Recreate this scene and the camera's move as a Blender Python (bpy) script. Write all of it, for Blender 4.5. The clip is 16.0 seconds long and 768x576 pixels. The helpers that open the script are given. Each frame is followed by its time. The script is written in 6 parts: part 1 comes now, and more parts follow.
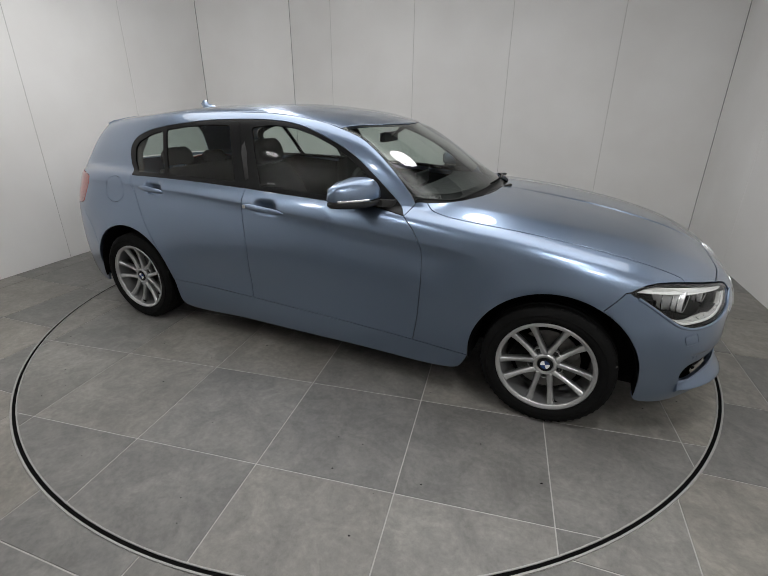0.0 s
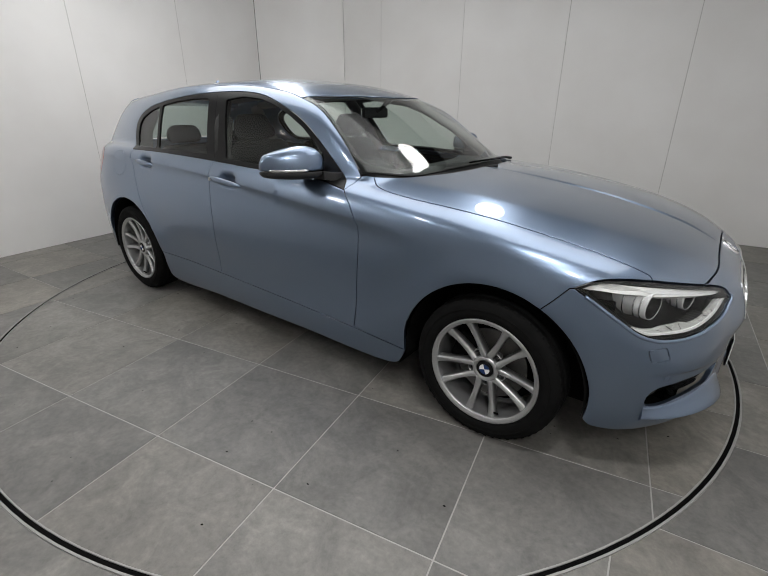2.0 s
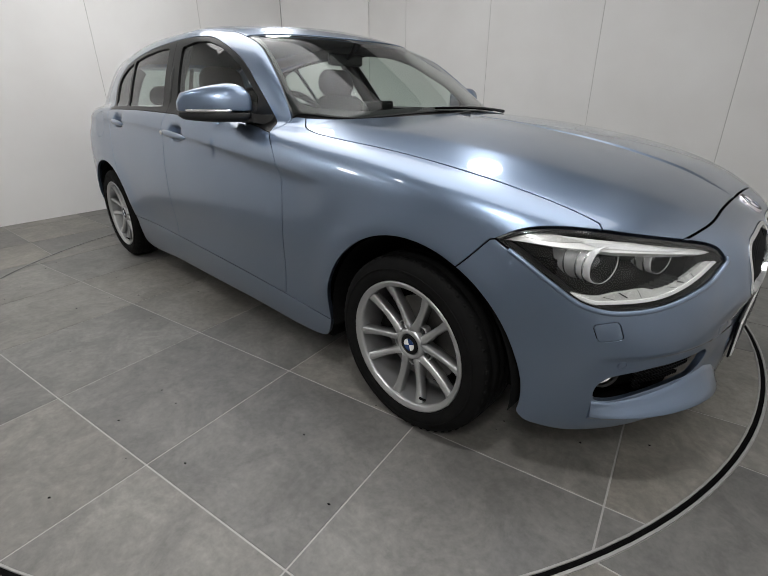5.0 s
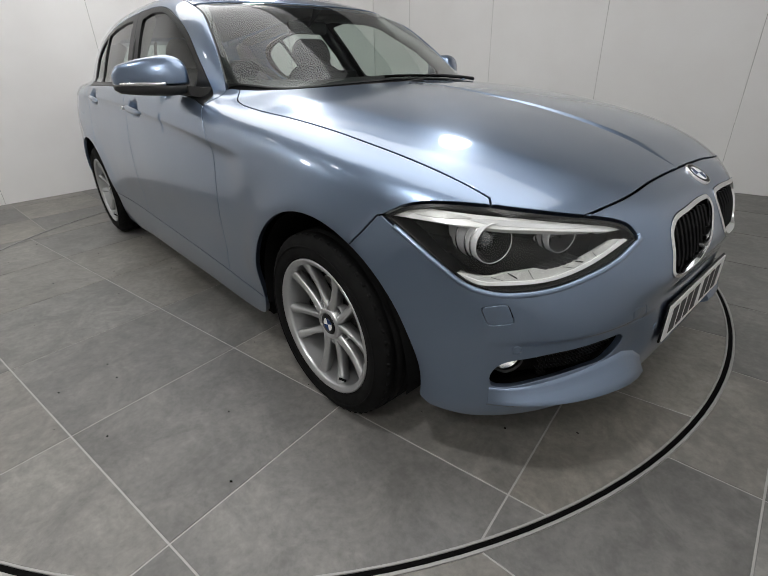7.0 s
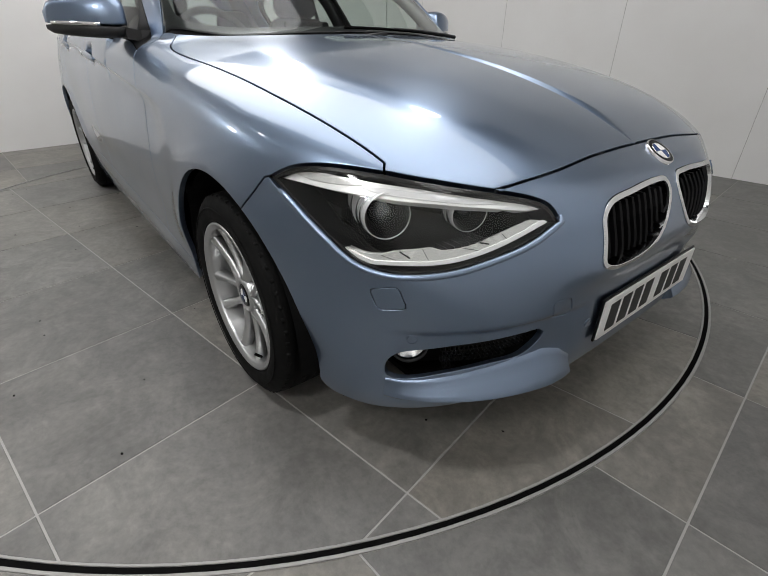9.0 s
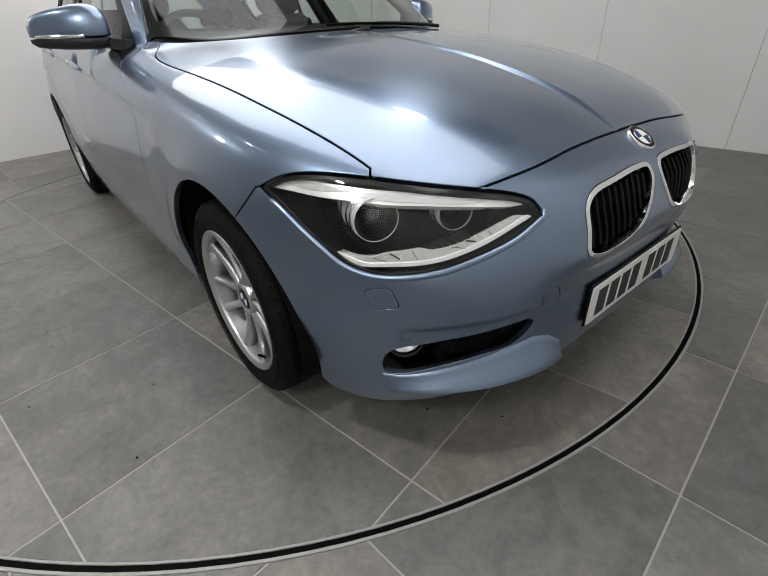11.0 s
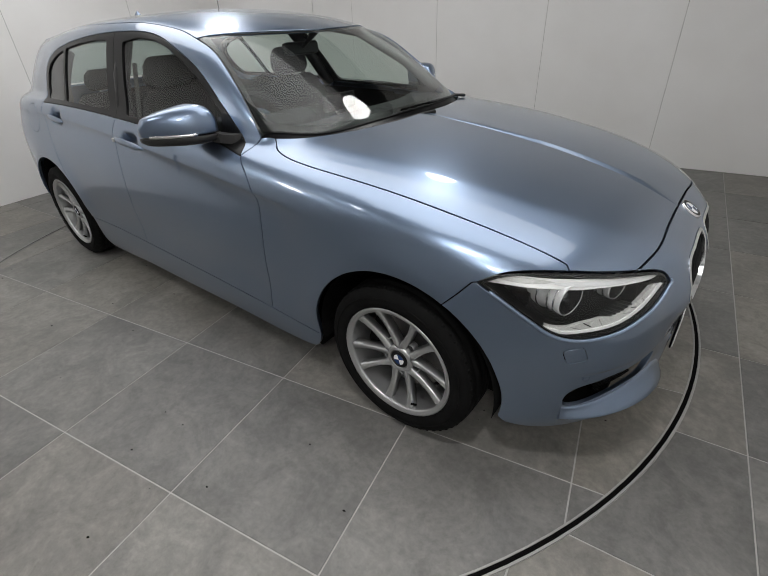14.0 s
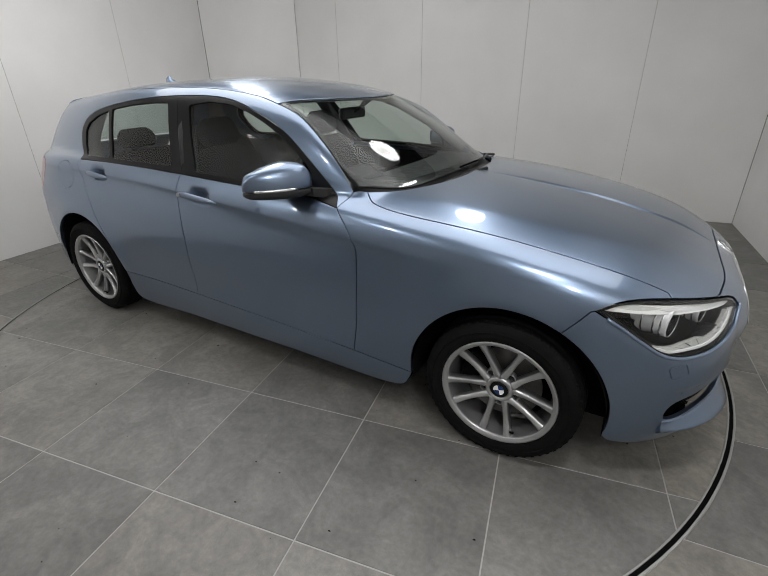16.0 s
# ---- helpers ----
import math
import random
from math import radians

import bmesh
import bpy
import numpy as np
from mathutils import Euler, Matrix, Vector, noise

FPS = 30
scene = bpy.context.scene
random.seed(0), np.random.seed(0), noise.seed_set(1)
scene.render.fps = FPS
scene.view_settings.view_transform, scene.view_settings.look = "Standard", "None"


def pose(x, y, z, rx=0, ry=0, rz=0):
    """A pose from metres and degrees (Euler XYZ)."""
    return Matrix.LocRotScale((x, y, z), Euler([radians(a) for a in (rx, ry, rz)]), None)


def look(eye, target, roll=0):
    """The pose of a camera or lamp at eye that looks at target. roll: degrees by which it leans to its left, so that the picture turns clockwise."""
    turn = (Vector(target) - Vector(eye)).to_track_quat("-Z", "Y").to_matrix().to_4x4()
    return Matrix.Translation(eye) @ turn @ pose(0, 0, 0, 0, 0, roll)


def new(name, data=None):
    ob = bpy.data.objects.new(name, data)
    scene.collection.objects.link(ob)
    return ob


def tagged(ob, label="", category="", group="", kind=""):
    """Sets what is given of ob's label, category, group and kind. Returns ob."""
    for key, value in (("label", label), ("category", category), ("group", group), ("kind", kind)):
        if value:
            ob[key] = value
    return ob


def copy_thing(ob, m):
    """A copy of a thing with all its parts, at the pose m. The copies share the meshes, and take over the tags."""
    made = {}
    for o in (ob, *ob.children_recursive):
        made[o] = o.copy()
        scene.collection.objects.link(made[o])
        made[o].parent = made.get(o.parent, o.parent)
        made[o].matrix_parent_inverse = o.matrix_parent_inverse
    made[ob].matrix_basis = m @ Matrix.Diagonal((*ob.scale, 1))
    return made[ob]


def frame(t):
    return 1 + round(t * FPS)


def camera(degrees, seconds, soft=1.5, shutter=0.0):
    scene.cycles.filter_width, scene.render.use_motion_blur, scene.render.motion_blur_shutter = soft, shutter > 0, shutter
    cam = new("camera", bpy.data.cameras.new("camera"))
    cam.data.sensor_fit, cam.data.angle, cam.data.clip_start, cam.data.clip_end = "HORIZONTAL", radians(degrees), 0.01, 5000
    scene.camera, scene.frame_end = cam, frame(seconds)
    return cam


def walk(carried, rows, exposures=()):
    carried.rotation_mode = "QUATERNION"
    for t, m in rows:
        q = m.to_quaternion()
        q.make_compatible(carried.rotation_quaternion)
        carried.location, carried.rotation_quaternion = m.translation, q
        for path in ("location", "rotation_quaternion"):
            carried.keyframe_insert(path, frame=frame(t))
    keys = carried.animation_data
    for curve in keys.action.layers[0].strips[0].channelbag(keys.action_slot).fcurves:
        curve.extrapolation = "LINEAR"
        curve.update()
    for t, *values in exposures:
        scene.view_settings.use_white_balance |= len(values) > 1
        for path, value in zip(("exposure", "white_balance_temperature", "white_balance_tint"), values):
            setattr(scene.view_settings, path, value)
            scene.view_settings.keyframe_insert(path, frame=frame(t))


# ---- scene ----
cam = camera(82.2, 16.0, soft=1.0)
PATH = [
    (0, (1.402, -2.721, 1.418), (0.631, -1.042, 0.653), 0.4),
    (0.5, (1.622, -2.599, 1.382), (0.721, -0.98, 0.629), 0.4),
    (1, (1.78, -2.466, 1.348), (0.784, -0.904, 0.596), 0.3),
    (1.5, (1.876, -2.348, 1.306), (0.811, -0.831, 0.556), 0.3),
    (2, (1.918, -2.242, 1.26), (0.817, -0.754, 0.504), 0.4),
    (2.5, (1.933, -2.093, 1.227), (0.825, -0.63, 0.432), 0.7),
    (3, (1.966, -1.975, 1.149), (0.804, -0.574, 0.319), 0.8),
    (3.2, (2.002, -1.927, 1.123), (0.797, -0.564, 0.292), 0.6),
    (5.3, (2.193, -1.732, 1.038), (0.91, -0.414, 0.253), -0.4),
    (5.5, (2.219, -1.716, 1.04), (0.94, -0.394, 0.254), -0.6),
    (6, (2.279, -1.667, 1.042), (0.996, -0.358, 0.242), -1.2),
    (6.5, (2.336, -1.553, 1.038), (1.011, -0.325, 0.179), -1.2),
    (7, (2.378, -1.466, 1.019), (1.03, -0.278, 0.139), -1.8),
    (7.5, (2.426, -1.357, 0.987), (1.05, -0.222, 0.083), -1.8),
    (8, (2.428, -1.283, 0.97), (1.069, -0.175, 0.009), 0.5),
    (8.5, (2.445, -1.234, 0.963), (1.085, -0.139, -0.013), 0.8),
    (9, (2.481, -1.18, 0.969), (1.123, -0.091, -0.017), 0.7),
    (9.2, (2.498, -1.164, 0.97), (1.139, -0.075, -0.014), 0.6),
    (11.3, (2.504, -1.181, 1.036), (1.17, -0.119, -0.01), -2.9),
    (11.5, (2.491, -1.245, 1.08), (1.165, -0.179, 0.029), -2.9),
    (12, (2.426, -1.452, 1.222), (1.188, -0.336, 0.118), -2.6),
    (12.5, (2.388, -1.662, 1.301), (1.295, -0.388, 0.214), 0.3),
    (13, (2.326, -1.733, 1.307), (1.25, -0.446, 0.217), -0.7),
    (13.5, (2.193, -1.714, 1.319), (1.13, -0.416, 0.231), -1.9),
    (14, (2.073, -1.776, 1.354), (1.011, -0.444, 0.306), -2.5),
    (14.5, (1.967, -1.976, 1.386), (0.935, -0.557, 0.427), -0.3),
    (15, (1.882, -2.125, 1.402), (0.907, -0.625, 0.509), 0.9),
    (15.5, (1.764, -2.138, 1.395), (0.812, -0.605, 0.534), 0.4),
    (16, (1.673, -2.203, 1.393), (0.751, -0.646, 0.542), -1.0),
]
walk(cam, [(t, look(eye, target, roll)) for t, eye, target, roll in PATH], exposures=[(0.0, 0.43), (3.0, 0.52), (7.0, 0.57), (8.0, 0.61), (9.0, 0.63), (11.5, 0.60), (13.0, 0.51), (16.0, 0.42)])


# ---------------------------------------------------------------- light
world = bpy.data.worlds.new("world")
world.use_nodes = True
world.node_tree.nodes["Background"].inputs[0].default_value = (0.8, 0.85, 0.9, 1)
world.node_tree.nodes["Background"].inputs[1].default_value = 0.02
scene.world = world

ROOM = radians(6.5)               # the room's turn against the car


def room(p, q, z=0.0):
    """A place given along the room's own axes."""
    c, s = math.cos(ROOM), math.sin(ROOM)
    return Vector((p * c - q * s, p * s + q * c, z))


CEILING = 2.85
# hanging bulb lamps (place, watts), two over the car, two added as near-side fill
LAMPS = [(-1.25, 0.78, 24.0), (0.80, 0.66, 13.0), (-2.10, -3.00, 20.0), (2.20, -2.90, 32.0)]
# round downlights added as fill over the near side of the turntable
FILL_DOWNLIGHTS = [(-1.90, -1.75, 34.0), (-0.10, -1.85, 36.0), (1.60, -1.70, 50.0)]
DOWN_Z = 2.50
LAMP_Z, LAMP_R = 2.40, 0.150
# a wide soft panel added under the ceiling as fill
RAFT, PANEL_Z, PANEL_WATTS = (-2.6, 2.6, -0.8, 0.45), 2.60, 26.0
TINT = (1.0, 0.995, 0.985)
for p, q, watts in LAMPS:
    light = bpy.data.lights.new("lamp_light", "POINT")
    light.energy, light.color, light.shadow_soft_size = watts, TINT, LAMP_R
    new("lamp_light", light).location = room(p, q, LAMP_Z)
for p, q, watts in FILL_DOWNLIGHTS:
    light = bpy.data.lights.new("downlight_beam", "SPOT")
    light.energy, light.color, light.shadow_soft_size = watts, TINT, 0.08
    light.spot_size, light.spot_blend = radians(100), 0.9
    new("downlight_beam", light).location = room(p, q, DOWN_Z - 0.012)
light = bpy.data.lights.new("panel_light", "AREA")
light.shape, light.size, light.size_y = "RECTANGLE", RAFT[1] - RAFT[0], RAFT[3] - RAFT[2]
light.energy, light.color = PANEL_WATTS, TINT
new("panel_light", light).matrix_world = Matrix.Translation(room((RAFT[0] + RAFT[1]) / 2, (RAFT[2] + RAFT[3]) / 2, PANEL_Z - 0.022)) @ Matrix.Rotation(ROOM, 4, "Z")


# ---------------------------------------------------------------- materials
def material(name, color, rough=0.5, metal=0.0, **more):
    m = bpy.data.materials.new(name)
    m.use_nodes = True
    b = m.node_tree.nodes["Principled BSDF"]
    b.inputs["Base Color"].default_value = (*color, 1)
    b.inputs["Roughness"].default_value = rough
    b.inputs["Metallic"].default_value = metal
    for key, value in more.items():
        b.inputs[key.replace("_", " ")].default_value = value
    return m


def add(m, kind, **values):
    n = m.node_tree.nodes.new("ShaderNode" + kind)
    for key, value in values.items():
        n.inputs[key.replace("_", " ")].default_value = value
    return n


def link(m, a, out, b, into):
    m.node_tree.links.new(a.outputs[out], b.inputs[into])


def principled(m):
    return m.node_tree.nodes["Principled BSDF"]


def grain(m, scale, low, high, into="Roughness", detail=6.0, coords="Object"):
    """Noise between two values into one of the shader's inputs."""
    c = add(m, "TexCoord")
    n = add(m, "TexNoise", Scale=scale, Detail=detail)
    r = add(m, "MapRange", To_Min=low, To_Max=high)
    r.inputs["From Min"].default_value, r.inputs["From Max"].default_value = 0.3, 0.7
    link(m, c, coords, n, "Vector")
    link(m, n, "Fac", r, "Value")
    link(m, r, "Result", principled(m), into)
    return n


def relief(m, scale, strength, distance=0.002, detail=6.0, coords="Object"):
    c = add(m, "TexCoord")
    n = add(m, "TexNoise", Scale=scale, Detail=detail)
    b = add(m, "Bump", Strength=strength, Distance=distance)
    link(m, c, coords, n, "Vector")
    link(m, n, "Fac", b, "Height")
    link(m, b, "Normal", principled(m), "Normal")


def tile_material():
    m = material("floor_tile", (0.2, 0.195, 0.185), 0.42)
    c, info = add(m, "TexCoord"), add(m, "ObjectInfo")
    shift = add(m, "VectorMath")
    shift.operation = "ADD"
    geo = add(m, "NewGeometry")
    mul = add(m, "VectorMath")
    mul.operation = "SCALE"
    one = add(m, "CombineXYZ", X=1.0, Y=0.7, Z=0.3)
    scale = add(m, "Math")
    scale.operation = "MULTIPLY"
    scale.inputs[1].default_value = 9.0
    link(m, info, "Random", scale, 0)
    link(m, one, "Vector", mul, 0)
    link(m, scale, "Value", mul, "Scale")
    link(m, geo, "Position", shift, 0)
    link(m, mul, "Vector", shift, 1)
    cloud = add(m, "TexNoise", Scale=2.2, Detail=5.0, Roughness=0.6)
    fine = add(m, "TexNoise", Scale=38.0, Detail=8.0, Roughness=0.7)
    link(m, shift, "Vector", cloud, "Vector")
    link(m, shift, "Vector", fine, "Vector")
    ramp1 = add(m, "ValToRGB")
    ramp1.color_ramp.elements[0].position, ramp1.color_ramp.elements[1].position = 0.28, 0.72
    ramp1.color_ramp.elements[0].color = (0.140, 0.137, 0.131, 1)
    ramp1.color_ramp.elements[1].color = (0.208, 0.204, 0.196, 1)
    link(m, cloud, "Fac", ramp1, "Fac")
    mix = add(m, "MixRGB", Fac=0.5)
    mix.blend_type = "OVERLAY"
    link(m, ramp1, "Color", mix, 1)
    link(m, fine, "Fac", mix, 2)
    stain = add(m, "TexNoise", Scale=5.5, Detail=9.0, Roughness=0.72, Distortion=0.8)
    link(m, shift, "Vector", stain, "Vector")
    spot_ = add(m, "ValToRGB")
    spot_.color_ramp.elements[0].position, spot_.color_ramp.elements[1].position = 0.42, 0.66
    spot_.color_ramp.elements[0].color, spot_.color_ramp.elements[1].color = (0.74, 0.74, 0.73, 1), (1.22, 1.21, 1.17, 1)
    link(m, stain, "Fac", spot_, "Fac")
    dirt = add(m, "MixRGB", Fac=0.75)
    dirt.blend_type = "MULTIPLY"
    link(m, mix, "Color", dirt, 1)
    link(m, spot_, "Color", dirt, 2)
    warm = add(m, "MixRGB", Color2=(1.10, 1.0, 0.86, 1))
    warm.blend_type = "MULTIPLY"
    pick = add(m, "MapRange", To_Min=0.0, To_Max=0.45)
    pick.inputs["From Min"].default_value = 0.55
    link(m, info, "Random", pick, "Value")
    link(m, pick, "Result", warm, "Fac")
    link(m, dirt, "Color", warm, 1)
    mix = warm
    tone = add(m, "HueSaturation")
    var = add(m, "MapRange", To_Min=0.84, To_Max=1.12)
    link(m, info, "Random", var, "Value")
    link(m, var, "Result", tone, "Value")
    link(m, mix, "Color", tone, "Color")
    link(m, tone, "Color", principled(m), "Base Color")
    rough = add(m, "MapRange", To_Min=0.34, To_Max=0.52)
    link(m, cloud, "Fac", rough, "Value")
    link(m, rough, "Result", principled(m), "Roughness")
    bump = add(m, "Bump", Strength=0.12, Distance=0.001)
    link(m, fine, "Fac", bump, "Height")
    link(m, bump, "Normal", principled(m), "Normal")
    return m


def paint_material():
    m = material("blue_paint", (0.178, 0.240, 0.345), 0.33, 0.97, Coat_Weight=1.0, Coat_Roughness=0.03, Coat_IOR=1.5)
    c = add(m, "TexCoord")
    flake = add(m, "TexVoronoi", Scale=1400.0)
    link(m, c, "Object", flake, "Vector")
    mix = add(m, "MixRGB", Fac=0.03, Color1=(0.178, 0.240, 0.345, 1))
    link(m, flake, "Color", mix, 2)
    link(m, mix, "Color", principled(m), "Base Color")
    grain(m, 3.0, 0.31, 0.35)
    return m


def wall_material():
    m = material("white_panel", (0.80, 0.795, 0.785), 0.45)
    c = add(m, "TexCoord")
    n = add(m, "TexNoise", Scale=1.6, Detail=5.0)
    link(m, c, "Object", n, "Vector")
    r = add(m, "ValToRGB")
    r.color_ramp.elements[0].position, r.color_ramp.elements[1].position = 0.3, 0.7
    r.color_ramp.elements[0].color = (0.765, 0.755, 0.74, 1)
    r.color_ramp.elements[1].color = (0.82, 0.815, 0.805, 1)
    link(m, n, "Fac", r, "Fac")
    link(m, r, "Color", principled(m), "Base Color")
    relief(m, 160.0, 0.06, 0.001)
    return m


def thin_glass(name, tint, sheen=0.075):
    """A thin pane: clear to what is behind it, with a mirror's sheen on top."""
    m = bpy.data.materials.new(name)
    m.use_nodes = True
    m.node_tree.nodes.remove(principled(m))
    out = m.node_tree.nodes["Material Output"]
    clear = add(m, "BsdfTransparent", Color=(*tint, 1))
    shine = add(m, "BsdfGlossy", Color=(1, 1, 1, 1), Roughness=0.02)
    edge = add(m, "LayerWeight", Blend=0.5)
    steep, scale, mix = add(m, "Math"), add(m, "Math"), add(m, "MixShader")
    steep.operation, steep.inputs[1].default_value = "POWER", 5.0
    scale.operation, scale.inputs[1].default_value, scale.inputs[2].default_value = "MULTIPLY_ADD", 0.88, sheen
    link(m, edge, "Facing", steep, 0)
    link(m, steep, "Value", scale, 0)
    link(m, scale, "Value", mix, 0)
    link(m, clear, "BSDF", mix, 1)
    link(m, shine, "BSDF", mix, 2)
    link(m, mix, "Shader", out, "Surface")
    return m


TILE, PAINT, WALL = tile_material(), paint_material(), wall_material()
GROUT = material("grout", (0.36, 0.35, 0.335), 0.8)
relief(GROUT, 300, 0.3)
STEEL = material("ring_edge", (0.34, 0.335, 0.325), 0.6, 0.2)
grain(STEEL, 60, 0.45, 0.75)
relief(STEEL, 90, 0.5, 0.003)
RUBBER = material("black_rubber", (0.004, 0.004, 0.004), 0.9, 0.0, Specular_IOR_Level=0.05)
TYRE = material("tyre_rubber", (0.006, 0.006, 0.006), 0.8, 0.0, Specular_IOR_Level=0.10)
grain(TYRE, 25, 0.7, 0.9)
relief(TYRE, 90, 0.15, 0.001)
BLACK = material("black_trim", (0.005, 0.005, 0.0055), 0.30, 0.0, Specular_IOR_Level=0.16)
LAMPBLACK = material("lamp_black", (0.005, 0.005, 0.005), 0.35, 0.0, Specular_IOR_Level=0.2)
PLASTIC = material("black_plastic", (0.016, 0.016, 0.017), 0.48)
relief(PLASTIC, 500, 0.2, 0.0005)
# near-black for dark parts, and for the sheets that give gaps their shade
VOID = material("near_black", (0.006, 0.006, 0.006), 0.9, 0.0, Specular_IOR_Level=0.05)
CHROME = material("chrome", (0.82, 0.83, 0.84), 0.10, 1.0)
ALLOY = material("silver_alloy", (0.47, 0.475, 0.48), 0.32, 0.85, Coat_Weight=0.5, Coat_Roughness=0.08)
grain(ALLOY, 40, 0.28, 0.38)
DISC = material("brake_disc", (0.16, 0.155, 0.15), 0.45, 0.9)
grain(DISC, 80, 0.35, 0.6)
PANE = thin_glass("window_glass", (0.76, 0.825, 0.79), 0.035)
DARKPANE = thin_glass("tinted_glass", (0.55, 0.62, 0.60))
LENS = thin_glass("lamp_lens", (0.96, 0.97, 0.97), 0.03)
CLOTH = material("dark_cloth", (0.014, 0.014, 0.015), 0.9)
grain(CLOTH, 30, 0.8, 0.95)
SOFT = material("soft_dash", (0.022, 0.022, 0.023), 0.6)
grain(SOFT, 40, 0.5, 0.7)
HEADLINER = material("headliner", (0.24, 0.24, 0.235), 0.9)
WHITE = material("white_plastic", (0.8, 0.8, 0.8), 0.35)
REFLECT = material("lamp_reflector", (0.85, 0.85, 0.86), 0.16, 1.0)
DOME = material("dark_lens_glass", (0.03, 0.035, 0.04), 0.03, 0.0, Coat_Weight=1.0, IOR=1.6)
BROW = material("silver_brow", (0.86, 0.86, 0.85), 0.26, 0.2, Coat_Weight=0.6)
SLEEVE = material("silver_sleeve", (0.78, 0.78, 0.79), 0.15, 0.35)
GUIDE = material("light_guide", (0.52, 0.52, 0.505), 0.25, 0.1, Coat_Weight=0.8)
grain(GUIDE, 60, 0.2, 0.3)
RED = material("red_lamp", (0.35, 0.02, 0.015), 0.15, 0.0, Coat_Weight=1.0)
BLUE = material("badge_blue", (0.02, 0.05, 0.16), 0.25)
PLATE = material("plate_white", (0.75, 0.75, 0.74), 0.35)
INK = material("ink", (0.015, 0.015, 0.015), 0.5)


def glow_material(name, strength):
    m = material(name, (0.9, 0.9, 0.9), 0.5)
    principled(m).inputs["Emission Color"].default_value = (1.0, 0.995, 0.985, 1)
    principled(m).inputs["Emission Strength"].default_value = strength
    return m


GLOW, SOFTGLOW = glow_material("lamp_glow", 8.0), glow_material("fill_panel_glow", 0.4)


# ---------------------------------------------------------------- mesh tools
def place(ob, parent):
    if parent:
        ob.parent = parent
        ob.matrix_parent_inverse = Matrix()
    return ob


def part(name, bm, mat, parent=None, label="", smooth=False):
    """Links a bmesh as one mesh object under a thing or a part."""
    me = bpy.data.meshes.new(name)
    bm.to_mesh(me)
    bm.free()
    if smooth:
        for f in me.polygons:
            f.use_smooth = True
    me.materials.append(mat)
    ob = place(new(name, me), parent)
    return tagged(ob, label)


def empty(name, loc=(0, 0, 0), label="", category="", **kw):
    ob = new(name)
    ob.location = loc
    ob.empty_display_size = 0.1
    return tagged(ob, label, category, **kw)


def box(bm, lo, hi, m=None, bevel=0.0, seg=2):
    r = bmesh.ops.create_cube(bm, size=1)
    vs = r["verts"]
    lo, hi = Vector(lo), Vector(hi)
    for v in vs:
        v.co = Vector([lo[i] + (v.co[i] + 0.5) * (hi[i] - lo[i]) for i in range(3)])
    if bevel:
        es = list({e for v in vs for e in v.link_edges})
        r = bmesh.ops.bevel(bm, geom=es, offset=bevel, segments=seg, affect="EDGES", profile=0.5)
        vs = list({v for f in r["faces"] for v in f.verts} | {v for v in vs if v.is_valid})
    if m is not None:
        bmesh.ops.transform(bm, matrix=m, verts=[v for v in vs if v.is_valid])
    return bm


def lathe(bm, profile, n=48, axis="Y", m=None, a0=0.0, a1=math.tau):
    """Turns (along, radius) points round an axis."""
    full = abs(a1 - a0 - math.tau) < 1e-6
    cols = n if full else n + 1
    grid = []
    for i in range(cols):
        a = a0 + (a1 - a0) * i / n
        row = []
        for s, r in profile:
            p = (r * math.cos(a), s, r * math.sin(a)) if axis == "Y" else (s, r * math.cos(a), r * math.sin(a)) if axis == "X" else (r * math.cos(a), r * math.sin(a), s)
            p = Vector(p)
            row.append(bm.verts.new(m @ p if m is not None else p))
        grid.append(row)
    for i in range(n):
        a, b = grid[i], grid[(i + 1) % cols]
        for j in range(len(profile) - 1):
            bm.faces.new((a[j], a[j + 1], b[j + 1], b[j]))
    return bm


def tube(bm, pts, r, n=8, closed=False, flat=1.0):
    """A round bar along points."""
    pts = [Vector(p) for p in pts]
    rings = []
    for i, p in enumerate(pts):
        a = pts[i - 1] if i or closed else p
        b = pts[(i + 1) % len(pts)] if i + 1 < len(pts) or closed else p
        t = (b - a).normalized()
        u = t.cross(Vector((0, 0, 1)))
        u = u.normalized() if u.length > 1e-4 else Vector((1, 0, 0))
        w = u.cross(t)
        rr = r[i] if isinstance(r, (list, tuple)) else r
        rings.append([bm.verts.new(p + (u * math.cos(k * math.tau / n) + w * math.sin(k * math.tau / n) * flat) * rr) for k in range(n)])
    for i in range(len(rings) - (0 if closed else 1)):
        a, b = rings[i], rings[(i + 1) % len(rings)]
        for k in range(n):
            bm.faces.new((a[k], a[(k + 1) % n], b[(k + 1) % n], b[k]))
    if not closed:
        bm.faces.new(rings[0][::-1])
        bm.faces.new(rings[-1])
    return bm


def loft(bm, rings, cap=True):
    """Skins closed rings of equal length."""
    vs = [[bm.verts.new(p) for p in r] for r in rings]
    n = len(vs[0])
    for a, b in zip(vs, vs[1:]):
        for k in range(n):
            bm.faces.new((a[k], a[(k + 1) % n], b[(k + 1) % n], b[k]))
    if cap:
        bm.faces.new(vs[0][::-1])
        bm.faces.new(vs[-1])
    return bm


def fresh():
    return bmesh.new()


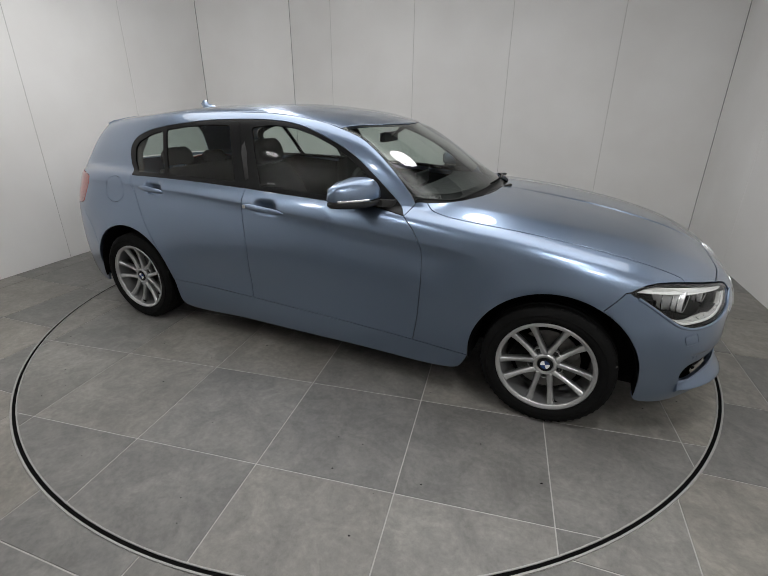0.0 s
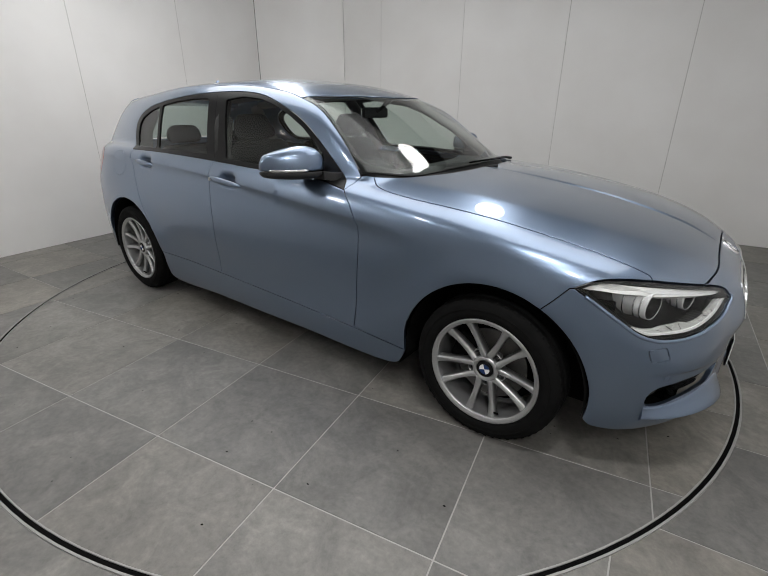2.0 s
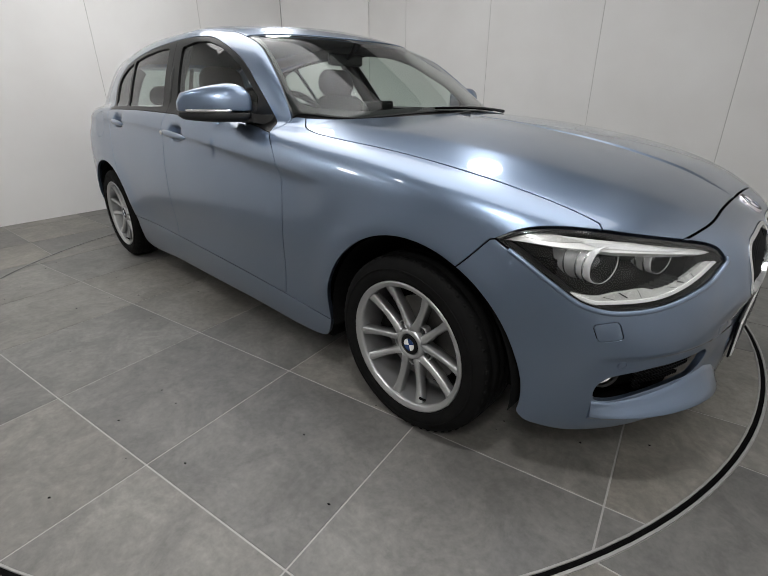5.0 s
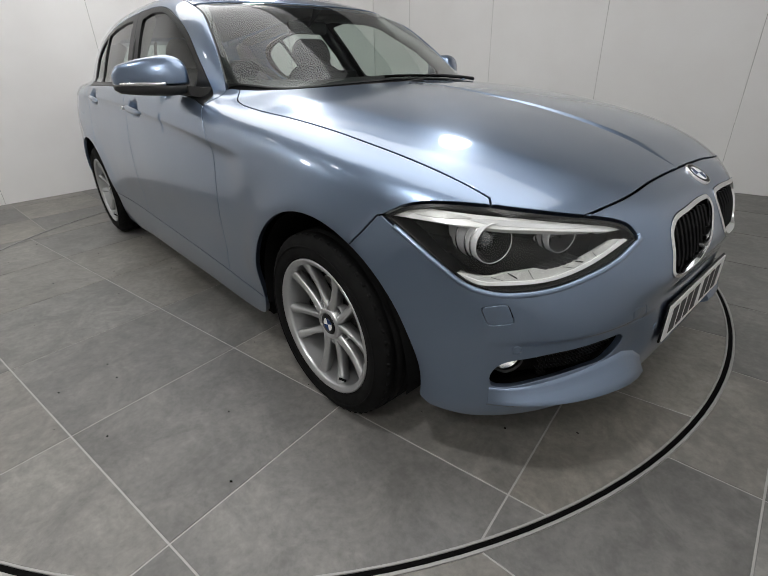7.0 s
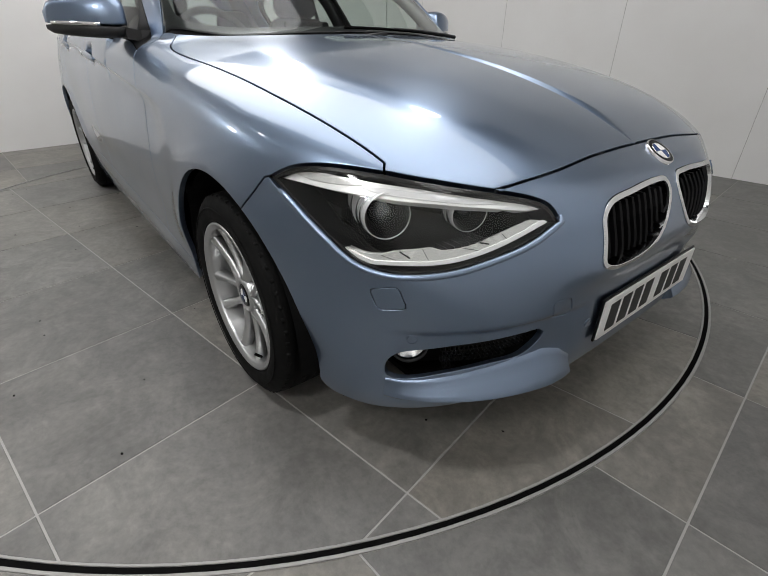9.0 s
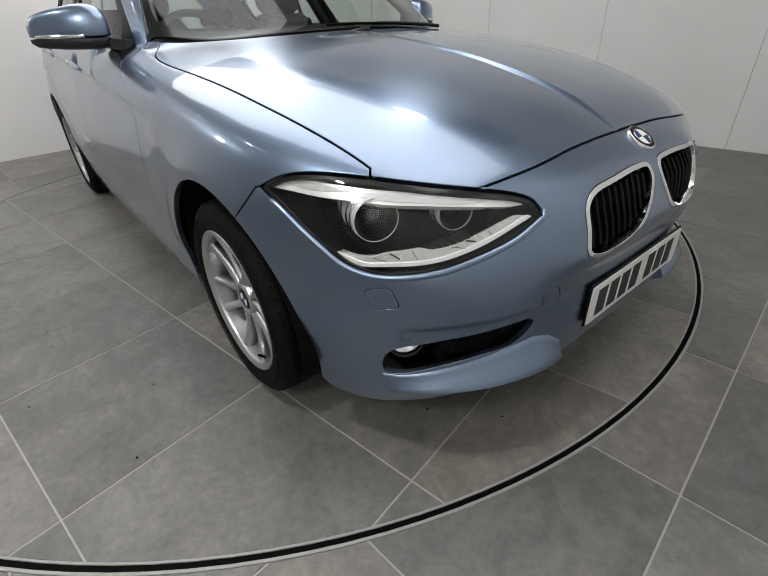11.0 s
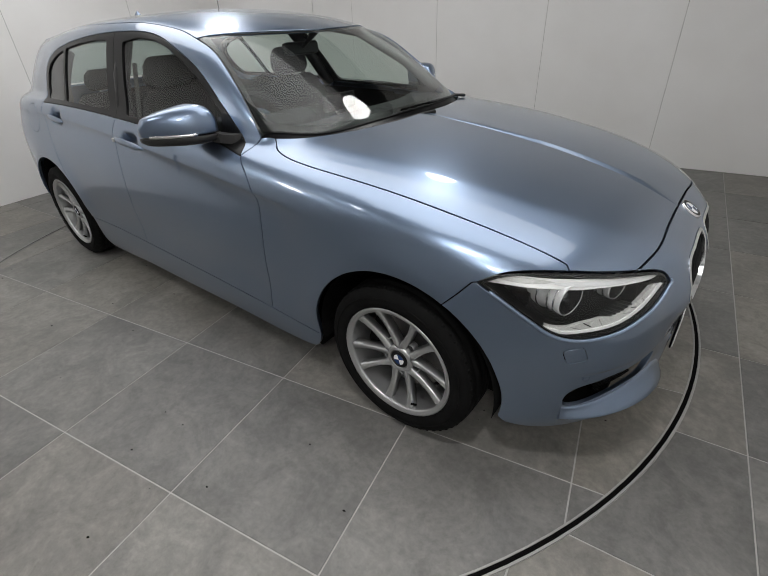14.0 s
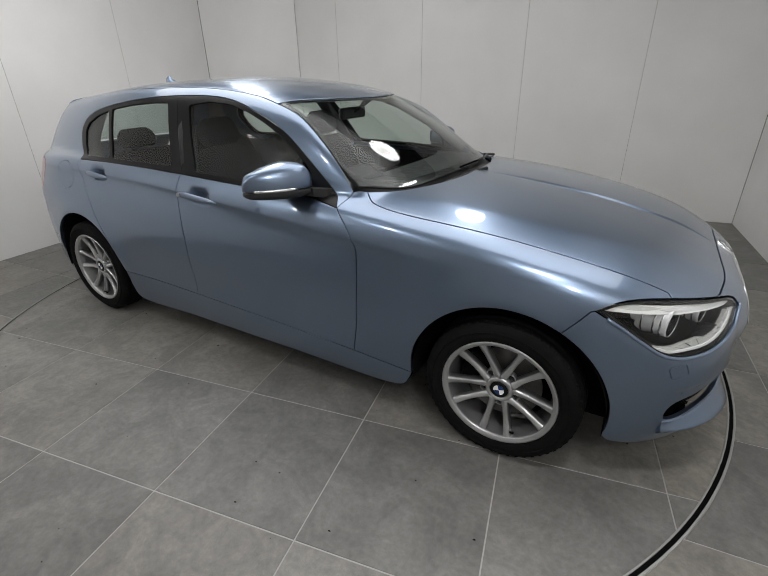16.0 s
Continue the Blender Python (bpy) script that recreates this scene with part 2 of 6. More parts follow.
# ---------------------------------------------------------------- the room
P0, P1, Q0, Q1 = -3.19, 2.92, -6.4, 3.10      # the room's inner faces
PANEL = 1.15
SEAMS_BACK = (-2.20, -1.62, -0.51, 0.65, 1.81)
SEAMS_LEFT = (2.50, 1.30, 0.13, -1.04, -2.2, -3.36, -4.52, -5.68)
THICK = 0.06


def wall_panel(name, a, b, z0, z1, parent, label=""):
    """One flat wall panel between two plan points, its face on that line and its edges softened."""
    a, b = Vector(a), Vector(b)
    d = (b - a).normalized()
    n = Vector((d.y, -d.x, 0))
    a, b = a + d * 0.0016, b - d * 0.0016
    bm = fresh()
    c = 0.0025
    pts = [(a + d * c, 0), (b - d * c, 0), (b, c), (b, THICK), (a, THICK), (a, c)]
    loft(bm, [[p - n * s + Vector((0, 0, z)) for p, s in pts] for z in (z0, z1)])
    bmesh.ops.recalc_face_normals(bm, faces=bm.faces)
    return part(name, bm, WALL, parent, label)


def wall(name, corners, label):
    """A run of panels; corners go with the room on their right."""
    base = tagged(new(name), label, "wall", kind="structure")
    for a, b in zip(corners, corners[1:]):
        wall_panel("panel", a, b, 0.0, CEILING, base)
    # joint backing just behind the gaps
    for i, c in enumerate(corners[1:-1]):
        bm = fresh()
        box(bm, (-0.03, -0.004, 0), (0.03, 0.004, CEILING))
        d = (Vector(corners[i + 2]) - Vector(corners[i + 1])).normalized()
        n = Vector((d.y, -d.x, 0))
        ob = part("joint", bm, GROUT, base)
        ob.matrix_world = Matrix.Translation(Vector(c) - n * 0.0065) @ Matrix.Rotation(math.atan2(d.y, d.x), 4, "Z")
    return base


left = [room(P0, Q0)] + [room(P0, q) for q in SEAMS_LEFT[::-1]]
wall("wall_left", left, "white painted wall panels with fine vertical joints")
wall("wall_corner", [room(P0, SEAMS_LEFT[0]), room(SEAMS_BACK[0], Q1)], "white wall panel across the corner")
wall("wall_back", [room(p, Q1) for p in SEAMS_BACK] + [room(P1, Q1)], "white painted wall panels with dark vertical joints")
wall("wall_right", [room(P1, Q1 - PANEL * i) for i in range(9)] + [room(P1, Q0)], "white painted wall panels with fine joints")
wall("wall_front", [room(P1 - (P1 - P0) * i / 5, Q0) for i in range(6)], "plain white wall closing the room")
bm = fresh()
loft(bm, [[room(p, q, z) for p, q in ((P0 - 0.1, Q0 - 0.1), (P1 + 0.1, Q0 - 0.1), (P1 + 0.1, Q1 + 0.1), (P0 - 0.1, Q1 + 0.1))] for z in (CEILING + 0.002, CEILING + 0.1)])
CEIL = material("ceiling_paint", (0.82, 0.815, 0.80), 0.7)
relief(CEIL, 120, 0.05)
tagged(part("ceiling", bm, CEIL), "plain white painted ceiling", "ceiling", kind="structure")

# unseen dark strip along the ceiling, behind the lamps over the car, placed from reflections
bm = fresh()
loft(bm, [[room(p, q, z) for p, q in ((P0, 0.90), (1.75, 0.90), (1.95, 1.10), (1.95, 1.70), (1.75, 1.90), (P0, 1.90))] for z in (CEILING - 0.012, CEILING - 0.002)])
bmesh.ops.recalc_face_normals(bm, faces=bm.faces)
STRIP = material("dark_ceiling_strip", (0.05, 0.05, 0.052), 0.8)
relief(STRIP, 120, 0.05)
tagged(part("ceiling_strip", bm, STRIP), "dark strip along the white ceiling", "ceiling strip", kind="structure")


# ceiling lamps
def bulb_lamp(m):
    lamp = empty("ceiling_lamp", (0, 0, 0), "white hanging lamp with one bare glowing bulb", "lamp", group="bulb lamps")
    lamp.matrix_world = m
    drop = CEILING - LAMP_Z
    part("rose", lathe(fresh(), [(drop, 0.001), (drop, 0.06), (drop - 0.025, 0.055), (drop - 0.03, 0.001)], 24, "Z"), WHITE, lamp)
    part("rod", lathe(fresh(), [(drop - 0.03, 0.006), (0.10, 0.006)], 12, "Z"), WHITE, lamp)
    part("socket", lathe(fresh(), [(0.10, 0.006), (0.095, 0.018), (0.045, 0.020), (0.040, 0.001)], 20, "Z"), WHITE, lamp)
    part("bulb", lathe(fresh(), [(0.044, 0.014), (0.030, 0.016), (0.012, 0.028), (-0.006, 0.032), (-0.022, 0.026), (-0.032, 0.012), (-0.034, 0.001)], 24, "Z"), GLOW, lamp, "glowing bulb", smooth=True)
    return lamp


first_lamp = bulb_lamp(Matrix.Translation(room(*LAMPS[0][:2], LAMP_Z)))
for p, q, watts in LAMPS[1:]:
    copy_thing(first_lamp, Matrix.Translation(room(p, q, LAMP_Z)))


# a can drawn round each added fill spot
def downlight(m):
    lamp = empty("downlight", (0, 0, 0), "added white round can with a fill light, on a short ceiling rod", "lamp", group="downlights")
    lamp.matrix_world = m
    part("can", lathe(fresh(), [(0.0, 0.082), (0.0, 0.094), (0.12, 0.094), (0.13, 0.080), (0.13, 0.006)], 28, "Z"), WHITE, lamp, smooth=True)
    part("lens", lathe(fresh(), [(0.004, 0.083), (0.006, 0.001)], 28, "Z"), GLOW, lamp, "glowing lens")
    part("rod", lathe(fresh(), [(0.13, 0.008), (CEILING - DOWN_Z, 0.008)], 10, "Z"), WHITE, lamp)
    return lamp


first_down = downlight(Matrix.Translation(room(*FILL_DOWNLIGHTS[0][:2], DOWN_Z)))
for p, q, watts in FILL_DOWNLIGHTS[1:]:
    copy_thing(first_down, Matrix.Translation(room(p, q, DOWN_Z)))

# the fill panel, added to brighten bonnet and floor from above
raft = empty("light_panel", room((RAFT[0] + RAFT[1]) / 2, (RAFT[2] + RAFT[3]) / 2, PANEL_Z), "added wide flat white fill panel hung under the ceiling", "light panel")
raft.rotation_euler.z = ROOM
hw, hd = (RAFT[1] - RAFT[0]) / 2, (RAFT[3] - RAFT[2]) / 2
bm = fresh()
for lo, hi in (((-hw - 0.03, -hd - 0.03, -0.02), (hw + 0.03, -hd, 0.06)), ((-hw - 0.03, hd, -0.02), (hw + 0.03, hd + 0.03, 0.06)), ((-hw - 0.03, -hd, -0.02), (-hw, hd, 0.06)), ((hw, -hd, -0.02), (hw + 0.03, hd, 0.06))):
    box(bm, lo, hi)
part("frame", bm, WHITE, raft)
part("diffuser", box(fresh(), (-hw, -hd, -0.010), (hw, hd, 0.0)), SOFTGLOW, raft, "glowing white diffuser")
part("back_board", box(fresh(), (-hw, -hd, 0.012), (hw, hd, 0.055)), WHITE, raft)
for x in (-1, 1):
    for y in (-1, 1):
        part("hanger", lathe(fresh(), [(0.055, 0.004), (CEILING - PANEL_Z, 0.004)], 8, "Z", Matrix.Translation((x * hw * 0.9, y * hd * 0.9, 0))), WHITE, raft)


# ---------------------------------------------------------------- the car's surface
def curve(x, knots):
    """A smooth curve through (x, value) knots, flat outside them."""
    k = np.array(sorted(knots), float)
    xs, ys = k[:, 0], k[:, 1]
    d = np.diff(ys) / np.diff(xs)
    m = np.concatenate(([d[0]], np.where(d[:-1] * d[1:] > 0, 2 * d[:-1] * d[1:] / np.where(d[:-1] + d[1:] == 0, 1, d[:-1] + d[1:]), 0), [d[-1]]))
    x = np.clip(np.asarray(x, float), xs[0], xs[-1])
    i = np.clip(np.searchsorted(xs, x) - 1, 0, len(xs) - 2)
    h = xs[i + 1] - xs[i]
    t = (x - xs[i]) / h
    return ((1 + 2 * t) * (1 - t) ** 2 * ys[i] + t * (1 - t) ** 2 * h * m[i]
            + t * t * (3 - 2 * t) * ys[i + 1] + t * t * (t - 1) * h * m[i + 1])


def smax(a, b, k):
    """The larger of the two, rounded over about k metres."""
    return 0.5 * (a + b + np.sqrt((a - b) ** 2 + k * k))


def smin(a, b, k):
    return -smax(-a, -b, k)


def ramp(x, a, b):
    t = np.clip((x - a) / (b - a), 0, 1)
    return t * t * (3 - 2 * t)


HALF = 0.846                      # half the car's width
AXLE = 1.345                      # front and rear axles lie at plus and minus this
WHEEL_Z = 0.305
HANDLES = ((-0.215, 0.893), (-1.100, 0.928))   # middles of the door handles


def shoulder(x):
    """Height of the crease along the flank."""
    return curve(x, [(-2.1, 0.945), (-1.5, 0.940), (-0.82, 0.925), (-0.35, 0.902), (-0.04, 0.880), (0.33, 0.850), (0.72, 0.815), (1.2, 0.770)])


def hood_ridge(x):
    """How far the bonnet's ridges lie from its middle."""
    return curve(x, [(0.6, 0.60), (1.0, 0.585), (1.34, 0.557), (1.5, 0.530), (1.71, 0.490), (1.81, 0.455), (1.95, 0.39)])


def hood(x, y):
    """Height of the bonnet."""
    ay = np.abs(y)
    c = curve(x, [(0.4, 1.008), (0.75, 0.992), (1.1, 0.966), (1.5, 0.909), (1.8, 0.840), (1.98, 0.777), (2.08, 0.727), (2.3, 0.60)])
    s = ay - hood_ridge(x)
    fold = 0.5 * (s + np.sqrt(s * s + 0.018 ** 2))
    return c - 0.066 * ay ** 2 - 0.145 * fold * ramp(x, 0.3, 1.0)


def lower(x, y, z):
    """Signed measure of the body below the glass: negative inside."""
    ay = np.abs(y)
    prof = curve(z, [(0.10, 0.070), (0.17, 0.034), (0.27, 0.014), (0.40, 0.004), (0.55, 0.0), (0.70, 0.002), (0.80, 0.008), (0.90, 0.026), (1.0, 0.062), (1.1, 0.12)])
    sc = shoulder(x)
    dz = z - sc
    on = ramp(x, 1.02, 0.80) * (1 - 0.55 * ramp(x, -1.0, -1.9))
    u = 0.5 * (-dz + np.sqrt(dz * dz + 0.005 ** 2))
    crease = 0.021 * (1 - np.exp(-u / 0.022)) * np.exp(-(u / 0.17) ** 2)
    lowdip = 0.010 * np.exp(-((z - 0.42) / 0.10) ** 2) * ramp(np.abs(x), 0.95, 0.6)
    flare = np.zeros_like(ay)
    for a in (AXLE, -AXLE):
        r = np.hypot(x - a, z - WHEEL_Z)
        flare = flare + 0.014 * np.exp(-((r - 0.37) / 0.075) ** 2) * ramp(z, 0.30, 0.45)
    scoop = np.zeros_like(ay)
    for hx, hz in HANDLES:
        scoop = scoop + 0.034 * np.exp(-((x - hx - 0.02) / 0.060) ** 4 - ((z - hz) / 0.030) ** 4)
    w = HALF - scoop - prof - on * crease - lowdip + flare
    w = w - 0.009 * ramp(z, 0.452, 0.430) * ramp(z, 0.29, 0.36) * ramp(x, 1.87, 1.95)
    # plan: rounded to the nose and to the tail
    prow = nose(z) + 0.026 * ramp(ay, 0.44, 0.26) * ramp(z, 0.46, 0.55) * ramp(z, 0.78, 0.70)
    prow = prow - 0.013 * ramp(z, 0.452, 0.430) * ramp(z, 0.29, 0.36) * ramp(ay, 0.24, 0.36) * ramp(ay, 0.70, 0.58)
    front = np.clip((x - 1.15) / (prow - 1.15), 0, None)
    back = np.clip((-x - 1.25) / (tail(z) - 1.25), 0, None)
    rf = (front ** 3.35 + (ay / w) ** 3.35) ** (1 / 3.35)
    rb = (back ** 3.6 + (ay / w) ** 3.6) ** (1 / 3.6)
    side = (np.where(x > 0, rf, rb) - 1) * 0.86
    top = (z - np.where(x > 0.2, hood(x, y), 1.02 - 0.0 * x)) * 0.95
    return smax(side, top, 0.055)


def nose(z):
    """How far forward the front reaches at each height."""
    return curve(z, [(0.12, 2.0), (0.20, 2.075), (0.25, 2.098), (0.32, 2.106), (0.42, 2.108), (0.55, 2.104), (0.64, 2.086), (0.70, 2.062), (0.74, 2.032), (0.80, 1.98)])


def tail(z):
    return curve(z, [(0.15, 2.13), (0.30, 2.20), (0.50, 2.22), (0.70, 2.205), (0.85, 2.17), (0.95, 2.14), (1.1, 2.10)])


def cabin(x, y, z):
    """Signed measure of the glasshouse: negative inside."""
    ay = np.abs(y)
    w = curve(z, [(0.85, 0.786), (0.95, 0.767), (1.1, 0.712), (1.25, 0.640), (1.35, 0.584), (1.45, 0.517)])
    w = w - 0.16 * np.clip(x, 0, None) ** 2 - 0.085 * np.clip(-x - 0.7, 0, None) ** 2
    roof = curve(x, [(-2.3, 1.24), (-1.95, 1.325), (-1.5, 1.372), (-0.9, 1.422), (-0.45, 1.430), (0.0, 1.398), (0.3, 1.338), (0.6, 1.26)]) - (0.10 + 0.06 * ramp(x, -0.4, 0.2)) * ay ** 2
    bend = curve(z, [(0.95, 0.50), (1.35, 0.32)])
    screen = x + bend * ay ** 2 - curve(z, [(0.90, 1.03), (0.98, 0.90), (1.15, 0.625), (1.30, 0.365), (1.40, 0.17)])
    back = -x + 0.20 * ay ** 2 - curve(z, [(0.85, 2.17), (1.0, 2.11), (1.2, 1.985), (1.33, 1.87), (1.4, 1.80)])
    f = smax((ay - w) * 0.93, (z - roof) * 0.98, 0.05)
    f = smax(f, screen * 0.50, 0.02)
    return smax(f, back * 0.95, 0.05)


def skin(p):
    """Signed measure of the whole car, negative inside; p is an array of (x, y, z)."""
    x, y, z = p[..., 0], p[..., 1], p[..., 2]
    return smin(lower(x, y, z), cabin(x, y, z), 0.018)


def cast(o, d, far=3.0):
    """Where rays from o along d first meet the skin (nan where they miss)."""
    n, step = len(o), (0.025 if len(o) <= 40 else 0.04)
    lo, hi, hit = np.zeros(n), np.full(n, np.nan), np.zeros(n, bool)
    if n <= 40:
        s = np.arange(1, int(far / step) + 1) * step
        inner = skin(o[:, None, :] + d[:, None, :] * s[None, :, None]) < 0
        hit = inner.any(1)
        hi = s[np.argmax(inner, 1)]
        lo = hi - step
    else:
        for i in range(int(far / step)):
            s = (i + 1) * step
            live = np.nonzero(~hit)[0]
            if not len(live):
                break
            first = live[skin(o[live] + d[live] * s) < 0]
            lo[first], hi[first], hit[first] = s - step, s, True
    h = np.where(hit, hi, 0)
    for i in range(15):
        m = 0.5 * (lo + h)
        inner = skin(o + d * m[:, None]) < 0
        h, lo = np.where(inner, m, h), np.where(inner, lo, m)
    out = o + d * h[:, None]
    out[~hit] = np.nan
    return out


def facing(p):
    """Outward unit normals of the skin."""
    e = 0.003
    g = np.stack([skin(p + np.eye(3)[i] * e) - skin(p - np.eye(3)[i] * e) for i in range(3)], -1)
    return g / np.linalg.norm(g, axis=-1, keepdims=True)


# ---------------------------------------------------------------- patches of the car's skin
CAR = empty("car", (0, 0.0, 0), "light metallic blue five-door hatchback parked on the turntable", "car")
FRONT_AXIS, REAR_AXIS, RAD_Z = 1.15, -1.25, 0.50


def rays(kind, a, b):
    """Origins and ways of rays for places named in one of the projections."""
    o, d = np.zeros((len(a), 3)), np.zeros((len(a), 3))
    if kind == "side":
        o[:, 0], o[:, 1], o[:, 2], d[:, 1] = a, -1.08, b, 1
    elif kind == "top":
        o[:, 0], o[:, 1], o[:, 2], d[:, 2] = a, b, 1.48, -1
    elif kind == "front":
        o[:, 0], o[:, 1], o[:, 2], d[:, 0] = 2.2, a, b, -1
    elif kind == "rad":
        o[:, 0], o[:, 2] = a, RAD_Z
        w = np.stack([0 * b, -np.cos(b / 0.8), np.sin(b / 0.8)], 1)
        o, d = o + w * 1.12, -w
    elif kind in ("nose", "tail"):
        x0, s = (FRONT_AXIS, 1) if kind == "nose" else (REAR_AXIS, -1)
        w = np.stack([s * np.cos(a / 0.9), -np.sin(a / 0.9), 0 * a], 1)
        o[:, 0], o[:, 2] = x0, b
        o, d = o + w * 1.09, -w
    return o, d


def flat(kind, p):
    """The place of points in a projection: the other way about."""
    x, y, z = p[:, 0], p[:, 1], p[:, 2]
    if kind == "side":
        return np.stack([x, z], 1)
    if kind == "top":
        return np.stack([x, y], 1)
    if kind == "front":
        return np.stack([y, z], 1)
    if kind == "rad":
        return np.stack([x, np.arctan2(z - RAD_Z, -y) * 0.8], 1)
    x0, s = (FRONT_AXIS, 1) if kind == "nose" else (REAR_AXIS, -1)
    return np.stack([np.arctan2(-y, s * (x - x0)) * 0.9, z], 1)


def spline(pts, step=0.012, closed=False):
    """Evenly spaced points on a smooth curve through pts."""
    p = np.array(pts, float)
    if len(p) == 2 and not closed:
        n = max(1, int(np.linalg.norm(p[1] - p[0]) / step))
        return p[0] + (p[1] - p[0]) * np.linspace(0, 1, n + 1)[:, None]
    ext = np.vstack([p[-1:], p, p[:2]]) if closed else np.vstack([2 * p[0] - p[1], p, 2 * p[-1] - p[-2]])
    out = []
    for i in range(1, len(ext) - 2):
        a, b, c, d = ext[i - 1:i + 3]
        ta, tb, tc = (max(1e-6, np.linalg.norm(v)) ** 0.5 for v in (b - a, c - b, d - c))
        m1 = tb * ((b - a) / ta - (c - a) / (ta + tb) + (c - b) / tb)
        m2 = tb * ((c - b) / tb - (d - b) / (tb + tc) + (d - c) / tc)
        n = max(1, int(round(np.linalg.norm(c - b) / step)))
        t = np.linspace(0, 1, n, endpoint=False)[:, None]
        out.append((2 * t ** 3 - 3 * t ** 2 + 1) * b + (t ** 3 - 2 * t ** 2 + t) * m1 + (-2 * t ** 3 + 3 * t ** 2) * c + (t ** 3 - t ** 2) * m2)
    if not closed:
        out.append(p[-1:])
    return np.vstack(out)


def line(kind, pts, closed=False, step=0.012):
    """A curve on the skin through places given in a projection (angles in degrees)."""
    p = np.array(pts, float)
    if kind in ("nose", "tail"):
        p[:, 0] = np.radians(p[:, 0]) * 0.9
    q = spline(p, step, closed)
    out = cast(*rays(kind, q[:, 0], q[:, 1]))
    return out[~np.isnan(out[:, 0])]


def joined(*lines):
    """Lines end to end, without doubled points."""
    out = [lines[0]]
    for l in lines[1:]:
        out.append(l if np.linalg.norm(l[0] - out[-1][-1]) > 0.004 else l[1:])
    p = np.vstack(out)
    return p[:-1] if np.linalg.norm(p[0] - p[-1]) < 0.004 else p


def inside(pts, poly):
    x, y = pts[:, 0][:, None], pts[:, 1][:, None]
    a, b = poly, np.roll(poly, -1, 0)
    cross = ((a[:, 1] > y) != (b[:, 1] > y)) & (x < (b[:, 0] - a[:, 0]) * (y - a[:, 1]) / np.where(b[:, 1] == a[:, 1], 1e-12, b[:, 1] - a[:, 1]) + a[:, 0])
    return cross.sum(1) % 2 == 1


def shrink(poly, by, keep=None):
    """A closed loop moved inwards by a little; keep marks points that stay."""
    area = 0.5 * np.sum(poly[:, 0] * np.roll(poly[:, 1], -1) - np.roll(poly[:, 0], -1) * poly[:, 1])
    t = np.roll(poly, -1, 0) - np.roll(poly, 1, 0)
    t /= np.maximum(np.linalg.norm(t, axis=1, keepdims=True), 1e-9)
    n = np.stack([-t[:, 1], t[:, 0]], 1) * np.sign(area)
    out = poly + n * by
    if keep is not None:
        out[keep] = poly[keep]
    return out


def gap_to(pts, poly):
    """How far points lie from a loop."""
    best = np.full(len(pts), 9.0)
    for i in range(0, len(poly)):
        a, b = poly[i], poly[(i + 1) % len(poly)]
        ab = b - a
        t = np.clip(((pts - a) @ ab) / max(ab @ ab, 1e-12), 0, 1)
        best = np.minimum(best, np.linalg.norm(pts - a - t[:, None] * ab, axis=1))
    return best


